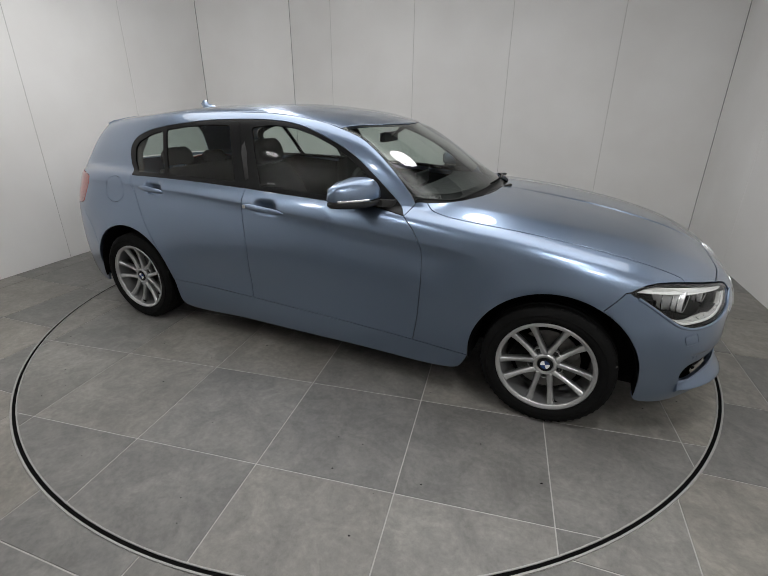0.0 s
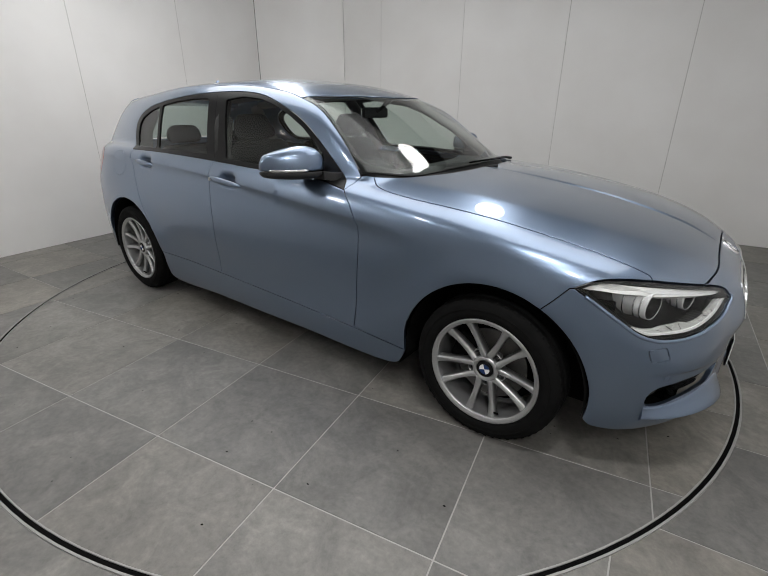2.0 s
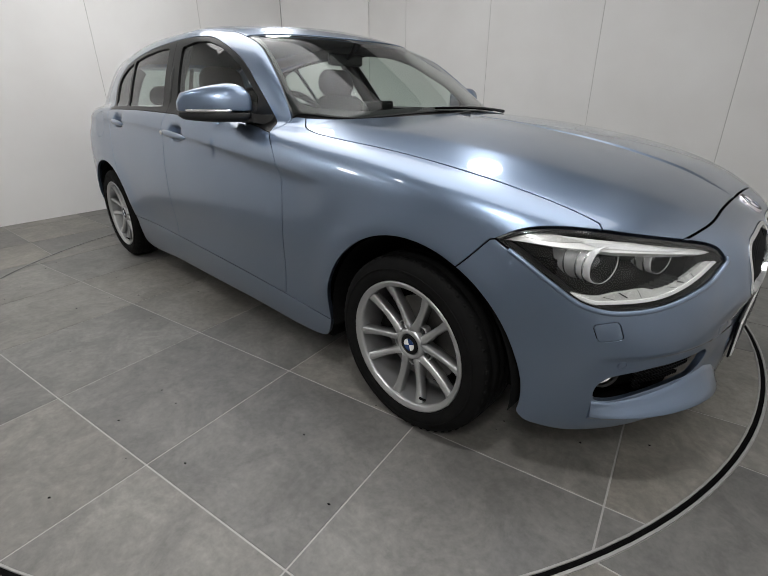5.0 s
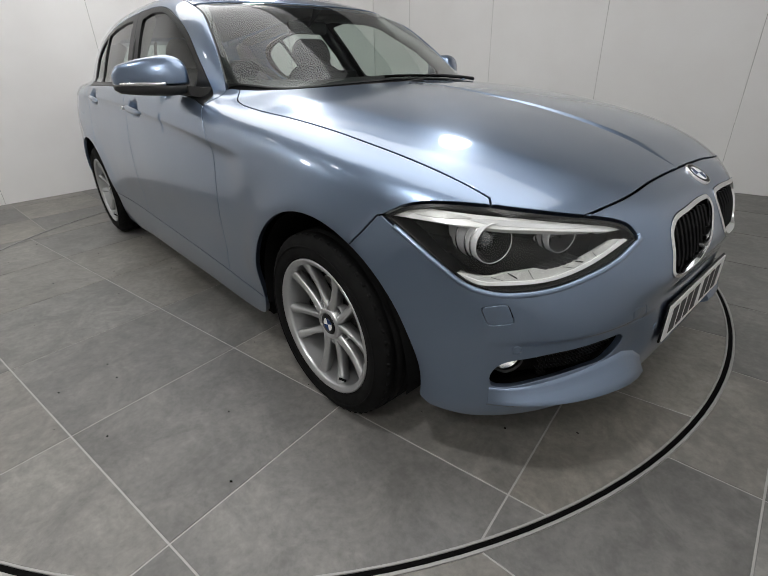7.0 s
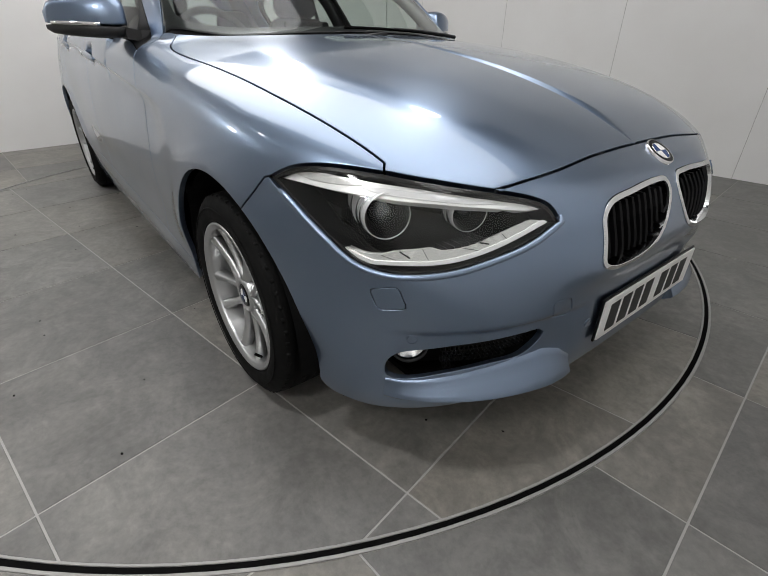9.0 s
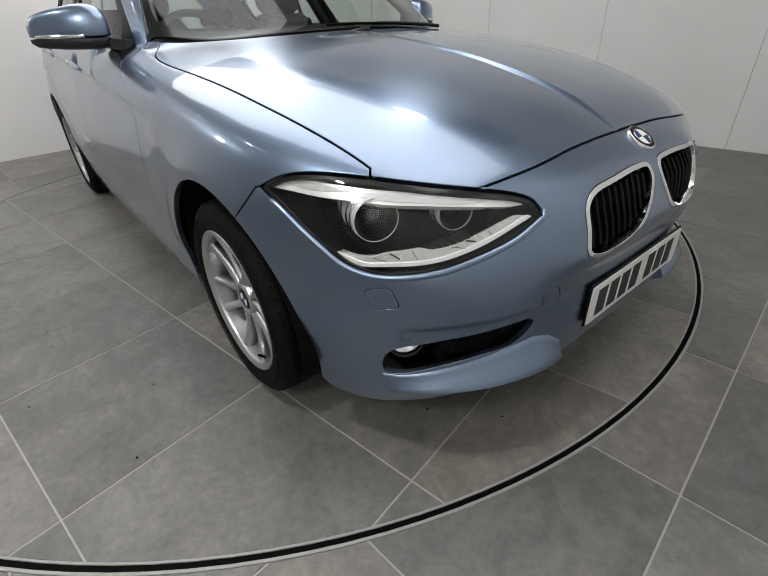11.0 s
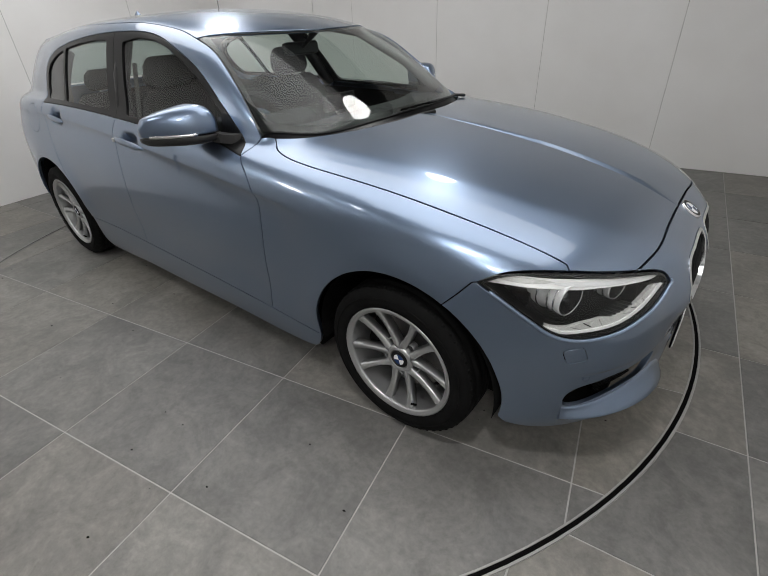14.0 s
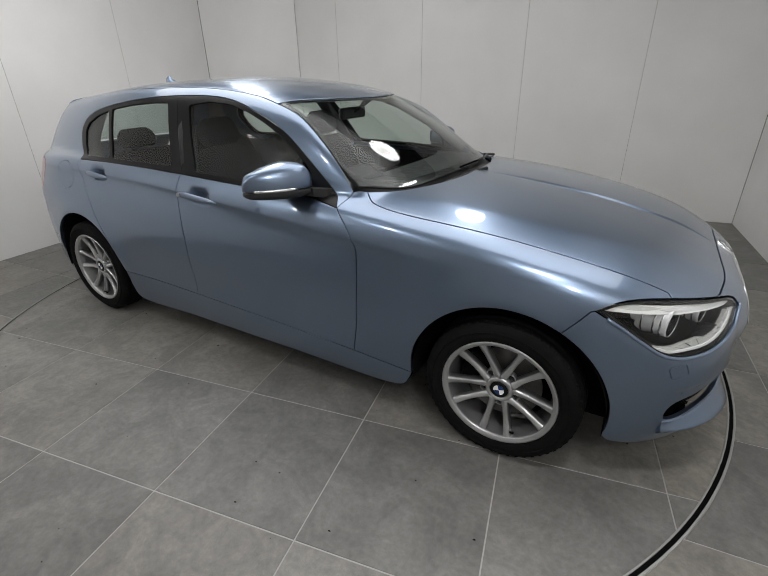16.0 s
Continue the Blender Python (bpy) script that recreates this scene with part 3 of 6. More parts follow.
def patch(name, kind, loop, mat, parent, holes=(), step=0.028, gap=0.0031, lip=0.018, sink=0.0, halves=False, mirror=False, label="", hole_gap=None, rise=None, dense=(), extra=None):
    """A panel of the skin inside a loop, with turned-in edges. halves: joined to its own mirror image at the middle; mirror: on the far side."""
    from mathutils.geometry import delaunay_2d_cdt
    outer = flat(kind, loop)
    keep = np.abs(loop[:, 1]) < 0.003 if halves else None
    outer = shrink(outer, gap, keep)
    inner = [shrink(flat(kind, h), -(gap if hole_gap is None else hole_gap)) for h in holes]
    lo, hi = outer.min(0), outer.max(0)
    gx, gy = np.meshgrid(np.arange(lo[0], hi[0], step), np.arange(lo[1], hi[1], step))
    gx = gx + (np.arange(gx.shape[0]) % 2)[:, None] * step / 2
    g = np.stack([gx.ravel(), gy.ravel()], 1)
    for x0, x1, y0, y1, fine in dense:
        g = g[~((g[:, 0] > x0) & (g[:, 0] < x1) & (g[:, 1] > y0) & (g[:, 1] < y1))]
        fx, fy = np.meshgrid(np.arange(x0, x1, fine), np.arange(y0, y1, fine))
        fx = fx + (np.arange(fx.shape[0]) % 2)[:, None] * fine / 2
        g = np.vstack([g, np.stack([fx.ravel(), fy.ravel()], 1)])
    if extra is not None:
        e = flat(kind, extra)
        e = e[(e[:, 0] > lo[0]) & (e[:, 0] < hi[0]) & (e[:, 1] > lo[1]) & (e[:, 1] < hi[1])]
        if len(e):
            near = np.array([np.min(np.hypot(*(e - p).T)) for p in g]) < step * 0.4
            g = np.vstack([g[~near], e])
    g = g[inside(g, outer)]
    g = g[gap_to(g, outer) > step * (0.45 if extra is None and not dense else 0.15)]
    for h in inner:
        g = g[~inside(g, h)]
        g = g[gap_to(g, h) > step * 0.45]
    verts, edges = list(map(tuple, outer)), [(i, (i + 1) % len(outer)) for i in range(len(outer))]
    for h in inner:
        k = len(verts)
        verts += list(map(tuple, h))
        edges += [(k + i, k + (i + 1) % len(h)) for i in range(len(h))]
    verts += list(map(tuple, g))
    vs, es, fs, *_ = delaunay_2d_cdt([Vector(v) for v in verts], edges, [], 0, 1e-6)
    q = np.array([tuple(v) for v in vs])
    tri = np.array([f for f in fs])
    mid = q[tri].mean(1)
    ok = inside(mid, outer)
    for h in inner:
        ok &= ~inside(mid, h)
    tri = tri[ok]
    p = cast(*rays(kind, q[:, 0], q[:, 1]))
    bad = np.isnan(p[:, 0])
    tri = tri[~bad[tri].any(1)]
    p[bad] = 0
    n = facing(p)
    if halves:
        zero = np.abs(p[:, 1]) < 0.004
        p[zero, 1], n[zero, 1] = 0.0, 0.0
    # wind every triangle outwards
    c = np.cross(p[tri[:, 1]] - p[tri[:, 0]], p[tri[:, 2]] - p[tri[:, 0]])
    turn = (c * n[tri].mean(1)).sum(1) < 0
    tri[turn] = tri[turn][:, ::-1]
    off = -sink if rise is None else rise(p) - sink
    p = p + n * (off if np.isscalar(off) else off[:, None])
    # turned-in edge
    count = {}
    for a, b, c3 in tri:
        for e in ((a, b), (b, c3), (c3, a)):
            count[e] = count.get(e, 0) + 1
    rim = [e for e in count if (e[1], e[0]) not in count]
    if halves:
        rim = [e for e in rim if not (p[e[0], 1] == 0 and p[e[1], 1] == 0)]
    P, N, F = list(p), list(n), [tuple(t) for t in tri]
    if lip:
        made = {}
        for a, b in rim:
            t = p[b] - p[a]
            for v in (a, b):
                made.setdefault(v, np.zeros(3))
                made[v] += np.cross(t, n[v])
        index = {}
        for v, s in made.items():
            s = s / max(np.linalg.norm(s), 1e-9)
            k = len(P)
            soft = (s + n[v]) / np.linalg.norm(s + n[v])
            P += [p[v], p[v] + s * 0.0012 - n[v] * 0.0016, p[v] + s * 0.0012 - n[v] * 0.0016, p[v] - n[v] * lip]
            N += [n[v], soft, s, s]
            index[v] = k
        for a, b in rim:
            i, j = index[a], index[b]
            F += [(i, i + 1, j + 1, j), (i + 2, i + 3, j + 3, j + 2)]
    P, N = np.array(P), np.array(N)
    if halves or mirror:
        P2, N2 = P * (1, -1, 1), N * (1, -1, 1)
        F2 = [tuple(f[::-1]) for f in F]
        if mirror:
            P, N, F = P2, N2, F2
        else:
            k = len(P)
            seam = np.arange(k) + k
            seam[np.abs(P[:, 1]) < 1e-6] = np.nonzero(np.abs(P[:, 1]) < 1e-6)[0]
            P, N, F = np.vstack([P, P2]), np.vstack([N, N2]), F + [tuple(seam[i] for i in f) for f in F2]
    me = bpy.data.meshes.new(name)
    me.from_pydata([tuple(v) for v in P], [], [tuple(int(i) for i in f) for f in F])
    for f in me.polygons:
        f.use_smooth = True
    me.normals_split_custom_set_from_vertices([tuple(v) for v in N])
    me.materials.append(mat)
    ob = place(new(name, me), parent)
    return tagged(ob, label)


def both(name, kind, loop, mat, parent, **kw):
    """The same panel on both sides of the car."""
    a = patch(name, kind, loop, mat, parent, **kw)
    return a, patch(name, kind, loop, mat, parent, mirror=True, **kw)


def arc(cx, r, a0, a1, n=14, cz=None):
    """Places on a wheel arch, as seen from the side."""
    cz = WHEEL_Z if cz is None else cz
    return [(cx + r * math.cos(radians(a0 + (a1 - a0) * i / n)), cz + r * math.sin(radians(a0 + (a1 - a0) * i / n))) for i in range(n + 1)]


# ---------------------------------------------------------------- shut lines of the near side
hood_side = line("top", [(0.69, -0.662), (0.735, -0.697), (0.80, -0.716), (0.90, -0.723), (1.10, -0.718), (1.30, -0.706), (1.50, -0.691), (1.65, -0.674), (1.815, -0.648)])
lamp_top = line("nose", [(59.4, 0.719), (56.1, 0.745), (53.3, 0.755), (49.6, 0.757), (44.2, 0.751)])
lamp_cap = line("nose", [(44.2, 0.751), (37.8, 0.736), (31.4, 0.72)])
lamp_tip = line("nose", [(31.4, 0.72), (26.7006, 0.703), (24.4604, 0.687), (23.0997, 0.655)])
lamp_low = line("nose", [(23.0997, 0.655), (26.6031, 0.625), (32.4765, 0.596), (36.122, 0.58), (40.1841, 0.57), (43.8711, 0.569), (47.2771, 0.584), (51.0034, 0.626), (55.2577, 0.676), (59.4, 0.719)])
hood_front = line("nose", [(31.4, 0.72), (24.0714, 0.735), (15.3604, 0.748), (7.6681, 0.752), (0.0, 0.753)])
hood_rear = line("top", [(0.935, 0.0), (0.925, -0.1916), (0.88, -0.3832), (0.79, -0.5556), (0.69, -0.662)])
door_gap = line("side", [(0.612, 0.928), (0.675, 0.870), (0.715, 0.80), (0.728, 0.70), (0.730, 0.576), (0.718, 0.43), (0.699, 0.298)])
b_gap = line("side", [(-0.352, 0.985), (-0.369, 0.876), (-0.352, 0.76), (-0.338, 0.662), (-0.334, 0.50), (-0.334, 0.341)])
rear_gap = line("side", [(-1.300, 0.995), (-1.248, 0.89), (-1.160, 0.708), (-1.075, 0.57), (-1.030, 0.49)])
arch_front = line("side", arc(1.360, 0.372, 184, 61.5))
arch_bumper = line("side", arc(1.360, 0.372, 61.5, -12) + [(1.738, 0.205)])
arch_rear_fore = line("side", arc(-1.352, 0.368, 29, 7.3, 6))
arch_rear = line("side", arc(-1.352, 0.368, 29, 150))
sill_fender = line("side", [(0.989, 0.279), (0.85, 0.288), (0.699, 0.298)])
sill_front = line("side", [(0.699, 0.298), (0.28, 0.319), (-0.334, 0.341)])
sill_rear = line("side", [(-0.334, 0.341), (-0.70, 0.350), (-0.984, 0.352)])
bump_gap = line("side", [(1.5375, 0.632), (1.575, 0.672), (1.612, 0.716)])
belt_front = line("side", [(0.612, 0.928), (0.45, 0.953), (0.20, 0.966), (-0.1, 0.976), (-0.352, 0.985)])
belt_rear = line("side", [(-0.352, 0.985), (-0.7, 0.994), (-1.05, 0.997), (-1.300, 0.995)])
screen_side = line("front", [(-0.690, 0.977), (-0.660, 1.06), (-0.628, 1.14), (-0.592, 1.23), (-0.557, 1.307)])
roof_front = line("top", [(screen_side[-1][0], screen_side[-1][1]), (0.247, -0.357), (0.302, -0.18), (0.322, 0.0)])
screen_base = line("top", [(0.885, 0.0), (0.872, -0.2), (0.80, -0.49), (screen_side[0][0], screen_side[0][1])])
ditch = line("top", [(screen_side[-1][0], screen_side[-1][1]), (0.0, -0.538), (-0.5, -0.535), (-1.2, -0.52), (-1.88, -0.48)])
dlo_top = line("side", [(0.612, 0.928), (0.45, 1.060), (0.25, 1.197), (0.0, 1.293), (-0.14, 1.326), (-0.30, 1.340), (-0.60, 1.338), (-0.85, 1.322), (-1.08, 1.295)])
dlo_rear = line("side", [(-1.08, 1.295), (-1.28, 1.255), (-1.385, 1.205), (-1.412, 1.150), (-1.375, 1.06), (-1.300, 0.995)])

# ---------------------------------------------------------------- painted panels
def closed(*lines):
    return joined(*lines)


CREASE = np.vstack([line("side", [(x, shoulder(x) + u) for x in np.linspace(-2.0, 1.15, 14)], step=0.02) for u in (0.014, 0.005, 0.0, -0.005, -0.011, -0.019, -0.030)])
hood_loop = closed(hood_rear, hood_side, lamp_cap, hood_front)
RIDGE = np.vstack([line("top", [(x, -float(hood_ridge(x)) + u) for x in np.linspace(0.66, 1.93, 14)], step=0.02) for u in (-0.03, -0.016, -0.008, 0.0, 0.008, 0.016, 0.03)])
bonnet = patch("bonnet", "top", hood_loop, PAINT, CAR, halves=True, extra=RIDGE, label="smooth blue bonnet with two soft ridges")
post = line("top", [tuple(hood_side[0][:2]), tuple(screen_side[0][:2])])
cap = line("side", [(screen_side[0][0], screen_side[0][2] - 0.004), (0.612, 0.928)])
fender_loop = closed(hood_side[::-1], post, cap, door_gap, sill_fender[::-1], arch_front, bump_gap, lamp_top)
both("front_wing", "rad", fender_loop, PAINT, CAR, step=0.025, extra=CREASE)
front_door_loop = closed(belt_front[::-1], door_gap, sill_front, b_gap[::-1])
rear_door_loop = closed(belt_rear[::-1], b_gap, sill_rear, arch_rear_fore[::-1], rear_gap[::-1])


def scoop_zone(hx, hz):
    q = flat("rad", np.array([[hx, -0.81, hz - 0.05], [hx, -0.81, hz + 0.05]]))
    return (hx - 0.07, hx + 0.11, q[0, 1], q[1, 1], 0.009)


both("front_door", "rad", front_door_loop, PAINT, CAR, step=0.026, dense=(scoop_zone(*HANDLES[0]),), extra=CREASE)
both("rear_door", "rad", rear_door_loop, PAINT, CAR, step=0.026, dense=(scoop_zone(*HANDLES[1]),), extra=CREASE)
sill_base = line("side", [(-0.984, 0.352), (-0.975, 0.25), (-0.955, 0.178), (-0.4, 0.172), (0.3, 0.172), (0.93, 0.185), (0.972, 0.235), (0.989, 0.279)])
both("sill", "rad", closed(sill_fender, sill_front, sill_rear, sill_base), PAINT, CAR)
tail_edge = line("side", [(-1.878, 1.300), (-1.93, 1.20), (-1.975, 1.08), (-1.995, 0.99)])
lamp_fore = line("side", [(-1.995, 0.985), (-1.80, 0.972), (-1.735, 0.955), (-1.765, 0.86), (-1.82, 0.785), (-1.96, 0.765)])
tail_gap = line("side", [(-1.96, 0.76), (-1.80, 0.70), (-1.6707, 0.489)])
quarter_loop = closed(screen_side, ditch, tail_edge, lamp_fore, tail_gap, arch_rear[::-1], rear_gap[::-1], dlo_rear[::-1], dlo_top[::-1], cap[::-1])
fuel = line("side", [(-1.527, 0.90), (-1.505, 0.958), (-1.45, 0.980), (-1.385, 0.965), (-1.352, 0.915), (-1.362, 0.858), (-1.415, 0.822), (-1.480, 0.826), (-1.517, 0.856)], closed=True)
both("side_panel", "rad", quarter_loop, PAINT, CAR, step=0.026, holes=(fuel,), hole_gap=0.002, extra=CREASE)
both("fuel_flap", "rad", fuel, PAINT, CAR, gap=0.002)
roof_loop = closed(roof_front, line("top", [(0.322, 0.0), (-1.9, 0.0)], step=0.03), line("top", [(-1.9, 0.0), (-1.895, -0.2395), (-1.88, -0.48)]), ditch[::-1])
patch("roof", "top", roof_loop, PAINT, CAR, halves=True, gap=0.003, step=0.04)
# roof spoiler
bm = fresh()
rings = []
for y in np.linspace(-0.45, 0.45, 15):
    a = abs(y) / 0.45
    x0, x1, z1 = -1.74, -1.945 + 0.08 * a ** 3, 1.309 - 0.020 * a ** 2
    z0 = float(cast(*rays("top", np.array([x0]), np.array([y])))[0, 2]) + 0.004
    rings.append([Vector((x0, y, z0)), Vector((x0 * 0.5 + x1 * 0.5, y, (z0 + z1) / 2 + 0.006)), Vector((x1, y, z1)), Vector((x1 + 0.004, y, z1 - 0.014)), Vector((x1 + 0.10, y, z1 - 0.040)), Vector((x0, y, z0 - 0.06))])
loft(bm, rings)
bmesh.ops.recalc_face_normals(bm, faces=bm.faces)
part("spoiler", bm, PAINT, CAR, "body-coloured spoiler at the roof's rear edge", smooth=False)
# tail
tail_arch = line("side", arc(-1.352, 0.368, 150, 190, 6) + [(-1.74, 0.21)])
bump_top = line("tail", [(0.0, 0.755), (24.0714, 0.755), (45.7723, 0.758)])
tail_bumper = closed(bump_top, tail_gap, tail_arch, line("tail", [(58.9242, 0.205), (38.7943, 0.2), (19.2228, 0.21), (0.0, 0.21)]), line("tail", [(0.0, 0.21), (0.0, 0.755)]))
patch("rear_bumper", "tail", tail_bumper, PAINT, CAR, halves=True, step=0.05)
both("tail_lamp", "tail", closed(line("side", [(-1.995, 0.985), (-1.80, 0.972), (-1.735, 0.955), (-1.765, 0.86), (-1.82, 0.785), (-1.96, 0.765)]),
     line("tail", [(44.771, 0.765), (28.947, 0.77), (25.0442, 0.86), (28.947, 0.95), (44.771, 0.985)])), RED, CAR, gap=0.003, label="red tail lamp")
both("lamp_back", "tail", closed(line("side", [(-1.995, 0.985), (-1.80, 0.972), (-1.735, 0.955), (-1.765, 0.86), (-1.82, 0.785), (-1.96, 0.765)]),
     line("tail", [(44.771, 0.765), (28.947, 0.77), (25.0442, 0.86), (28.947, 0.95), (44.771, 0.985)])), VOID, CAR, gap=-0.01, sink=0.03, lip=0)
gate = closed(line("tail", [(0.0, 0.76), (23.0997, 0.76), (24.0714, 0.86), (26.9933, 0.96), (40.7806, 0.995), (40.7806, 1)]), line("tail", [(40.7806, 1), (19.2228, 1), (0.0, 1)]), line("tail", [(0.0, 1), (0.0, 0.76)]))
patch("tailgate", "tail", gate, PAINT, CAR, halves=True, step=0.05)
patch("rear_window", "tail", closed(line("tail", [(0.0, 1.005), (19.2228, 1.005), (38.7943, 1.005)]), line("tail", [(38.7943, 1.005), (36.8138, 1.15), (34.839, 1.27)]), line("tail", [(34.839, 1.27), (17.29, 1.29), (0.0, 1.295)]), line("tail", [(0.0, 1.295), (0.0, 1.005)])), DARKPANE, CAR, halves=True, step=0.05, lip=0)

# ---------------------------------------------------------------- front bumper
def far(l):
    """The same line on the other side of the car."""
    return l * (1, -1, 1)


def shifted(l, dy):
    return cast(*rays("front", -l[:, 1] + dy, l[:, 2]))


kidney = line("front", [(-0.288, 0.610), (-0.283, 0.655), (-0.250, 0.678), (-0.150, 0.688), (-0.040, 0.692), (0.010, 0.686), (0.022, 0.662), (0.002, 0.610), (-0.038, 0.560), (-0.095, 0.534), (-0.170, 0.526), (-0.245, 0.532), (-0.285, 0.552)], closed=True)
NOSE_Y = 0.040                    # the badge and grilles sit about this line
kidney_far = shifted(kidney, 2 * NOSE_Y)[::-1]
intake = line("nose", [(43.1, 0.318), (43.3, 0.352), (42.0, 0.382), (37.0, 0.400), (31.0, 0.408), (26.0, 0.411), (23.7, 0.409), (22.9, 0.398), (23.6, 0.376), (25.8, 0.353), (31.0, 0.346), (36.6, 0.332), (41.5, 0.314)], closed=True)


def squared(kind, pts, r=0.010):
    """A loop with tight round corners through the given ones."""
    p = np.array(pts, float)
    p[:, 0] = np.radians(p[:, 0]) * 0.9
    q = []
    for i in range(len(p)):
        a, b, c = p[i - 1], p[i], p[(i + 1) % len(p)]
        s, e = b + (a - b) / np.linalg.norm(a - b) * r, b + (c - b) / np.linalg.norm(c - b) * r
        q += [s, 0.25 * s + 0.5 * b + 0.25 * e, e]
    out = []
    for a, b in zip(q, q[1:] + q[:1]):
        n = max(1, int(np.linalg.norm(b - a) / 0.012))
        out += [a + (b - a) * j / n for j in range(n)]
    out = np.array(out)
    return cast(*rays(kind, out[:, 0], out[:, 1]))


washer = squared("nose", [(45.4, 0.535), (42.1, 0.547), (41.0, 0.499), (44.3, 0.489)])
tow = squared("nose", [(22.9, 0.481), (19.8, 0.481), (18.8, 0.427), (22.0, 0.430)])
foot = arch_bumper[-1]
foot_angle = math.degrees(math.atan2(-foot[1], foot[0] - FRONT_AXIS))
chin = line("nose", [(foot_angle, float(foot[2])), (foot_angle - 0.6, 0.198), (50.0, 0.192), (46.0, 0.188), (41.0, 0.204), (36.0, 0.226), (31.5, 0.243), (24.0, 0.242), (17.6, 0.242)])
chin_mid = line("nose", [(16.6, 0.252), (11.0, 0.258), (0.0, 0.260)])
FOLD = np.vstack([line("nose", [(a, z) for a in np.linspace(-56, 56, 30)], step=0.02) for z in (0.456, 0.450, 0.443, 0.437, 0.430, 0.424)])
half = joined(hood_front[::-1], lamp_tip, lamp_low, bump_gap[::-1], arch_bumper, chin, chin_mid)
other = far(half)[::-1]
bumper_loop = np.vstack([half, other[1:-1]])
bumper = patch("front_bumper", "nose", bumper_loop, PAINT, CAR, holes=(kidney, kidney_far, intake, far(intake), washer, far(washer), tow), hole_gap=0.002, step=0.022, extra=FOLD, label="body-coloured front bumper with two side intakes")
for l in (washer, far(washer)):
    patch("washer_cover", "nose", l, PAINT, bumper, gap=0.002, step=0.02)
patch("tow_eye_cover", "nose", tow, PAINT, bumper, gap=0.002, step=0.02)

# ---------------------------------------------------------------- glass and its black frames
def ring(kind, pts, **kw):
    return line(kind, pts, closed=True, **kw)


b_top = line("side", [(-0.352, 0.985), (-0.40, 1.08), (-0.46, 1.21), (-0.515, 1.3385)])
k = int(np.argmin(np.linalg.norm(dlo_top - b_top[-1], axis=1)))
front_frame = closed(belt_front, b_top, dlo_top[:k + 1][::-1])
rear_frame = closed(belt_rear, dlo_rear[::-1], dlo_top[k:][::-1], b_top[::-1])


def corners(pts, step=0.012):
    """A closed loop with slightly rounded corners, given from the side."""
    p = np.array(pts, float)
    out = []
    for i in range(len(p)):
        a, b, c = p[i - 1], p[i], p[(i + 1) % len(p)]
        r = min(0.018, 0.3 * np.linalg.norm(a - b), 0.3 * np.linalg.norm(c - b))
        s, e = b + (a - b) / np.linalg.norm(a - b) * r, b + (c - b) / np.linalg.norm(c - b) * r
        out += [s, 0.25 * s + 0.5 * b + 0.25 * e, e]
    q = []
    for a, b in zip(out, out[1:] + out[:1]):
        n = max(1, int(np.linalg.norm(b - a) / step))
        q += [a + (b - a) * j / n for j in range(n)]
    q = np.array(q)
    return cast(*rays("side", q[:, 0], q[:, 1]))


glass_f = corners([(-0.265, 1.000), (-0.335, 1.14), (-0.412, 1.300), (-0.27, 1.316), (-0.12, 1.305), (0.01, 1.274), (0.13, 1.231), (0.25, 1.175), (0.345, 1.113), (0.430, 1.050), (0.440, 0.982)])
glass_r = corners([(-0.445, 1.012), (-0.578, 1.308), (-0.72, 1.308), (-0.92, 1.294), (-1.095, 1.270), (-0.990, 1.015)])
glass_q = corners([(-1.018, 1.015), (-1.123, 1.264), (-1.24, 1.236), (-1.338, 1.192), (-1.362, 1.150), (-1.335, 1.07), (-1.285, 1.014)])
both("door_frame", "rad", front_frame, BLACK, CAR, holes=(glass_f,), gap=0.0015, hole_gap=0.0, lip=0.012, label="black window frame of the front door")
both("door_frame", "rad", rear_frame, BLACK, CAR, holes=(glass_r, glass_q), gap=0.0015, hole_gap=0.0, lip=0.012, label="black window frame of the rear door")
for g in (glass_f, glass_r, glass_q):
    for ob in both("side_window", "rad", g, PANE, CAR, gap=-0.004, lip=0, sink=0.007, step=0.05, label="clear side window"):
        ob.visible_shadow = False
screen_loop = closed(screen_side, roof_front, line("top", [(0.322, 0.0), (0.885, 0.0)]), screen_base)
screen = patch("windscreen", "top", screen_loop, PANE, CAR, halves=True, lip=0, gap=0.006, sink=0.004, step=0.04, label="curved clear windscreen")
screen.visible_shadow = False
inset = line("top", [(0.272, 0.0), (0.260, -0.18), (0.212, -0.36), (0.168, -0.47), (0.188, -0.515), (0.30, -0.550), (0.46, -0.594), (0.575, -0.628), (0.640, -0.618), (0.758, -0.465), (0.832, -0.19), (0.845, 0.0)])
band = closed(screen_side, roof_front, line("top", [(0.322, 0.0), (0.272, 0.0)]), inset, line("top", [(0.845, 0.0), (0.885, 0.0)]), screen_base)
patch("screen_border", "top", band, BLACK, CAR, halves=True, lip=0.004, gap=0.004, sink=0.0075, step=0.03, label="black band round the windscreen")

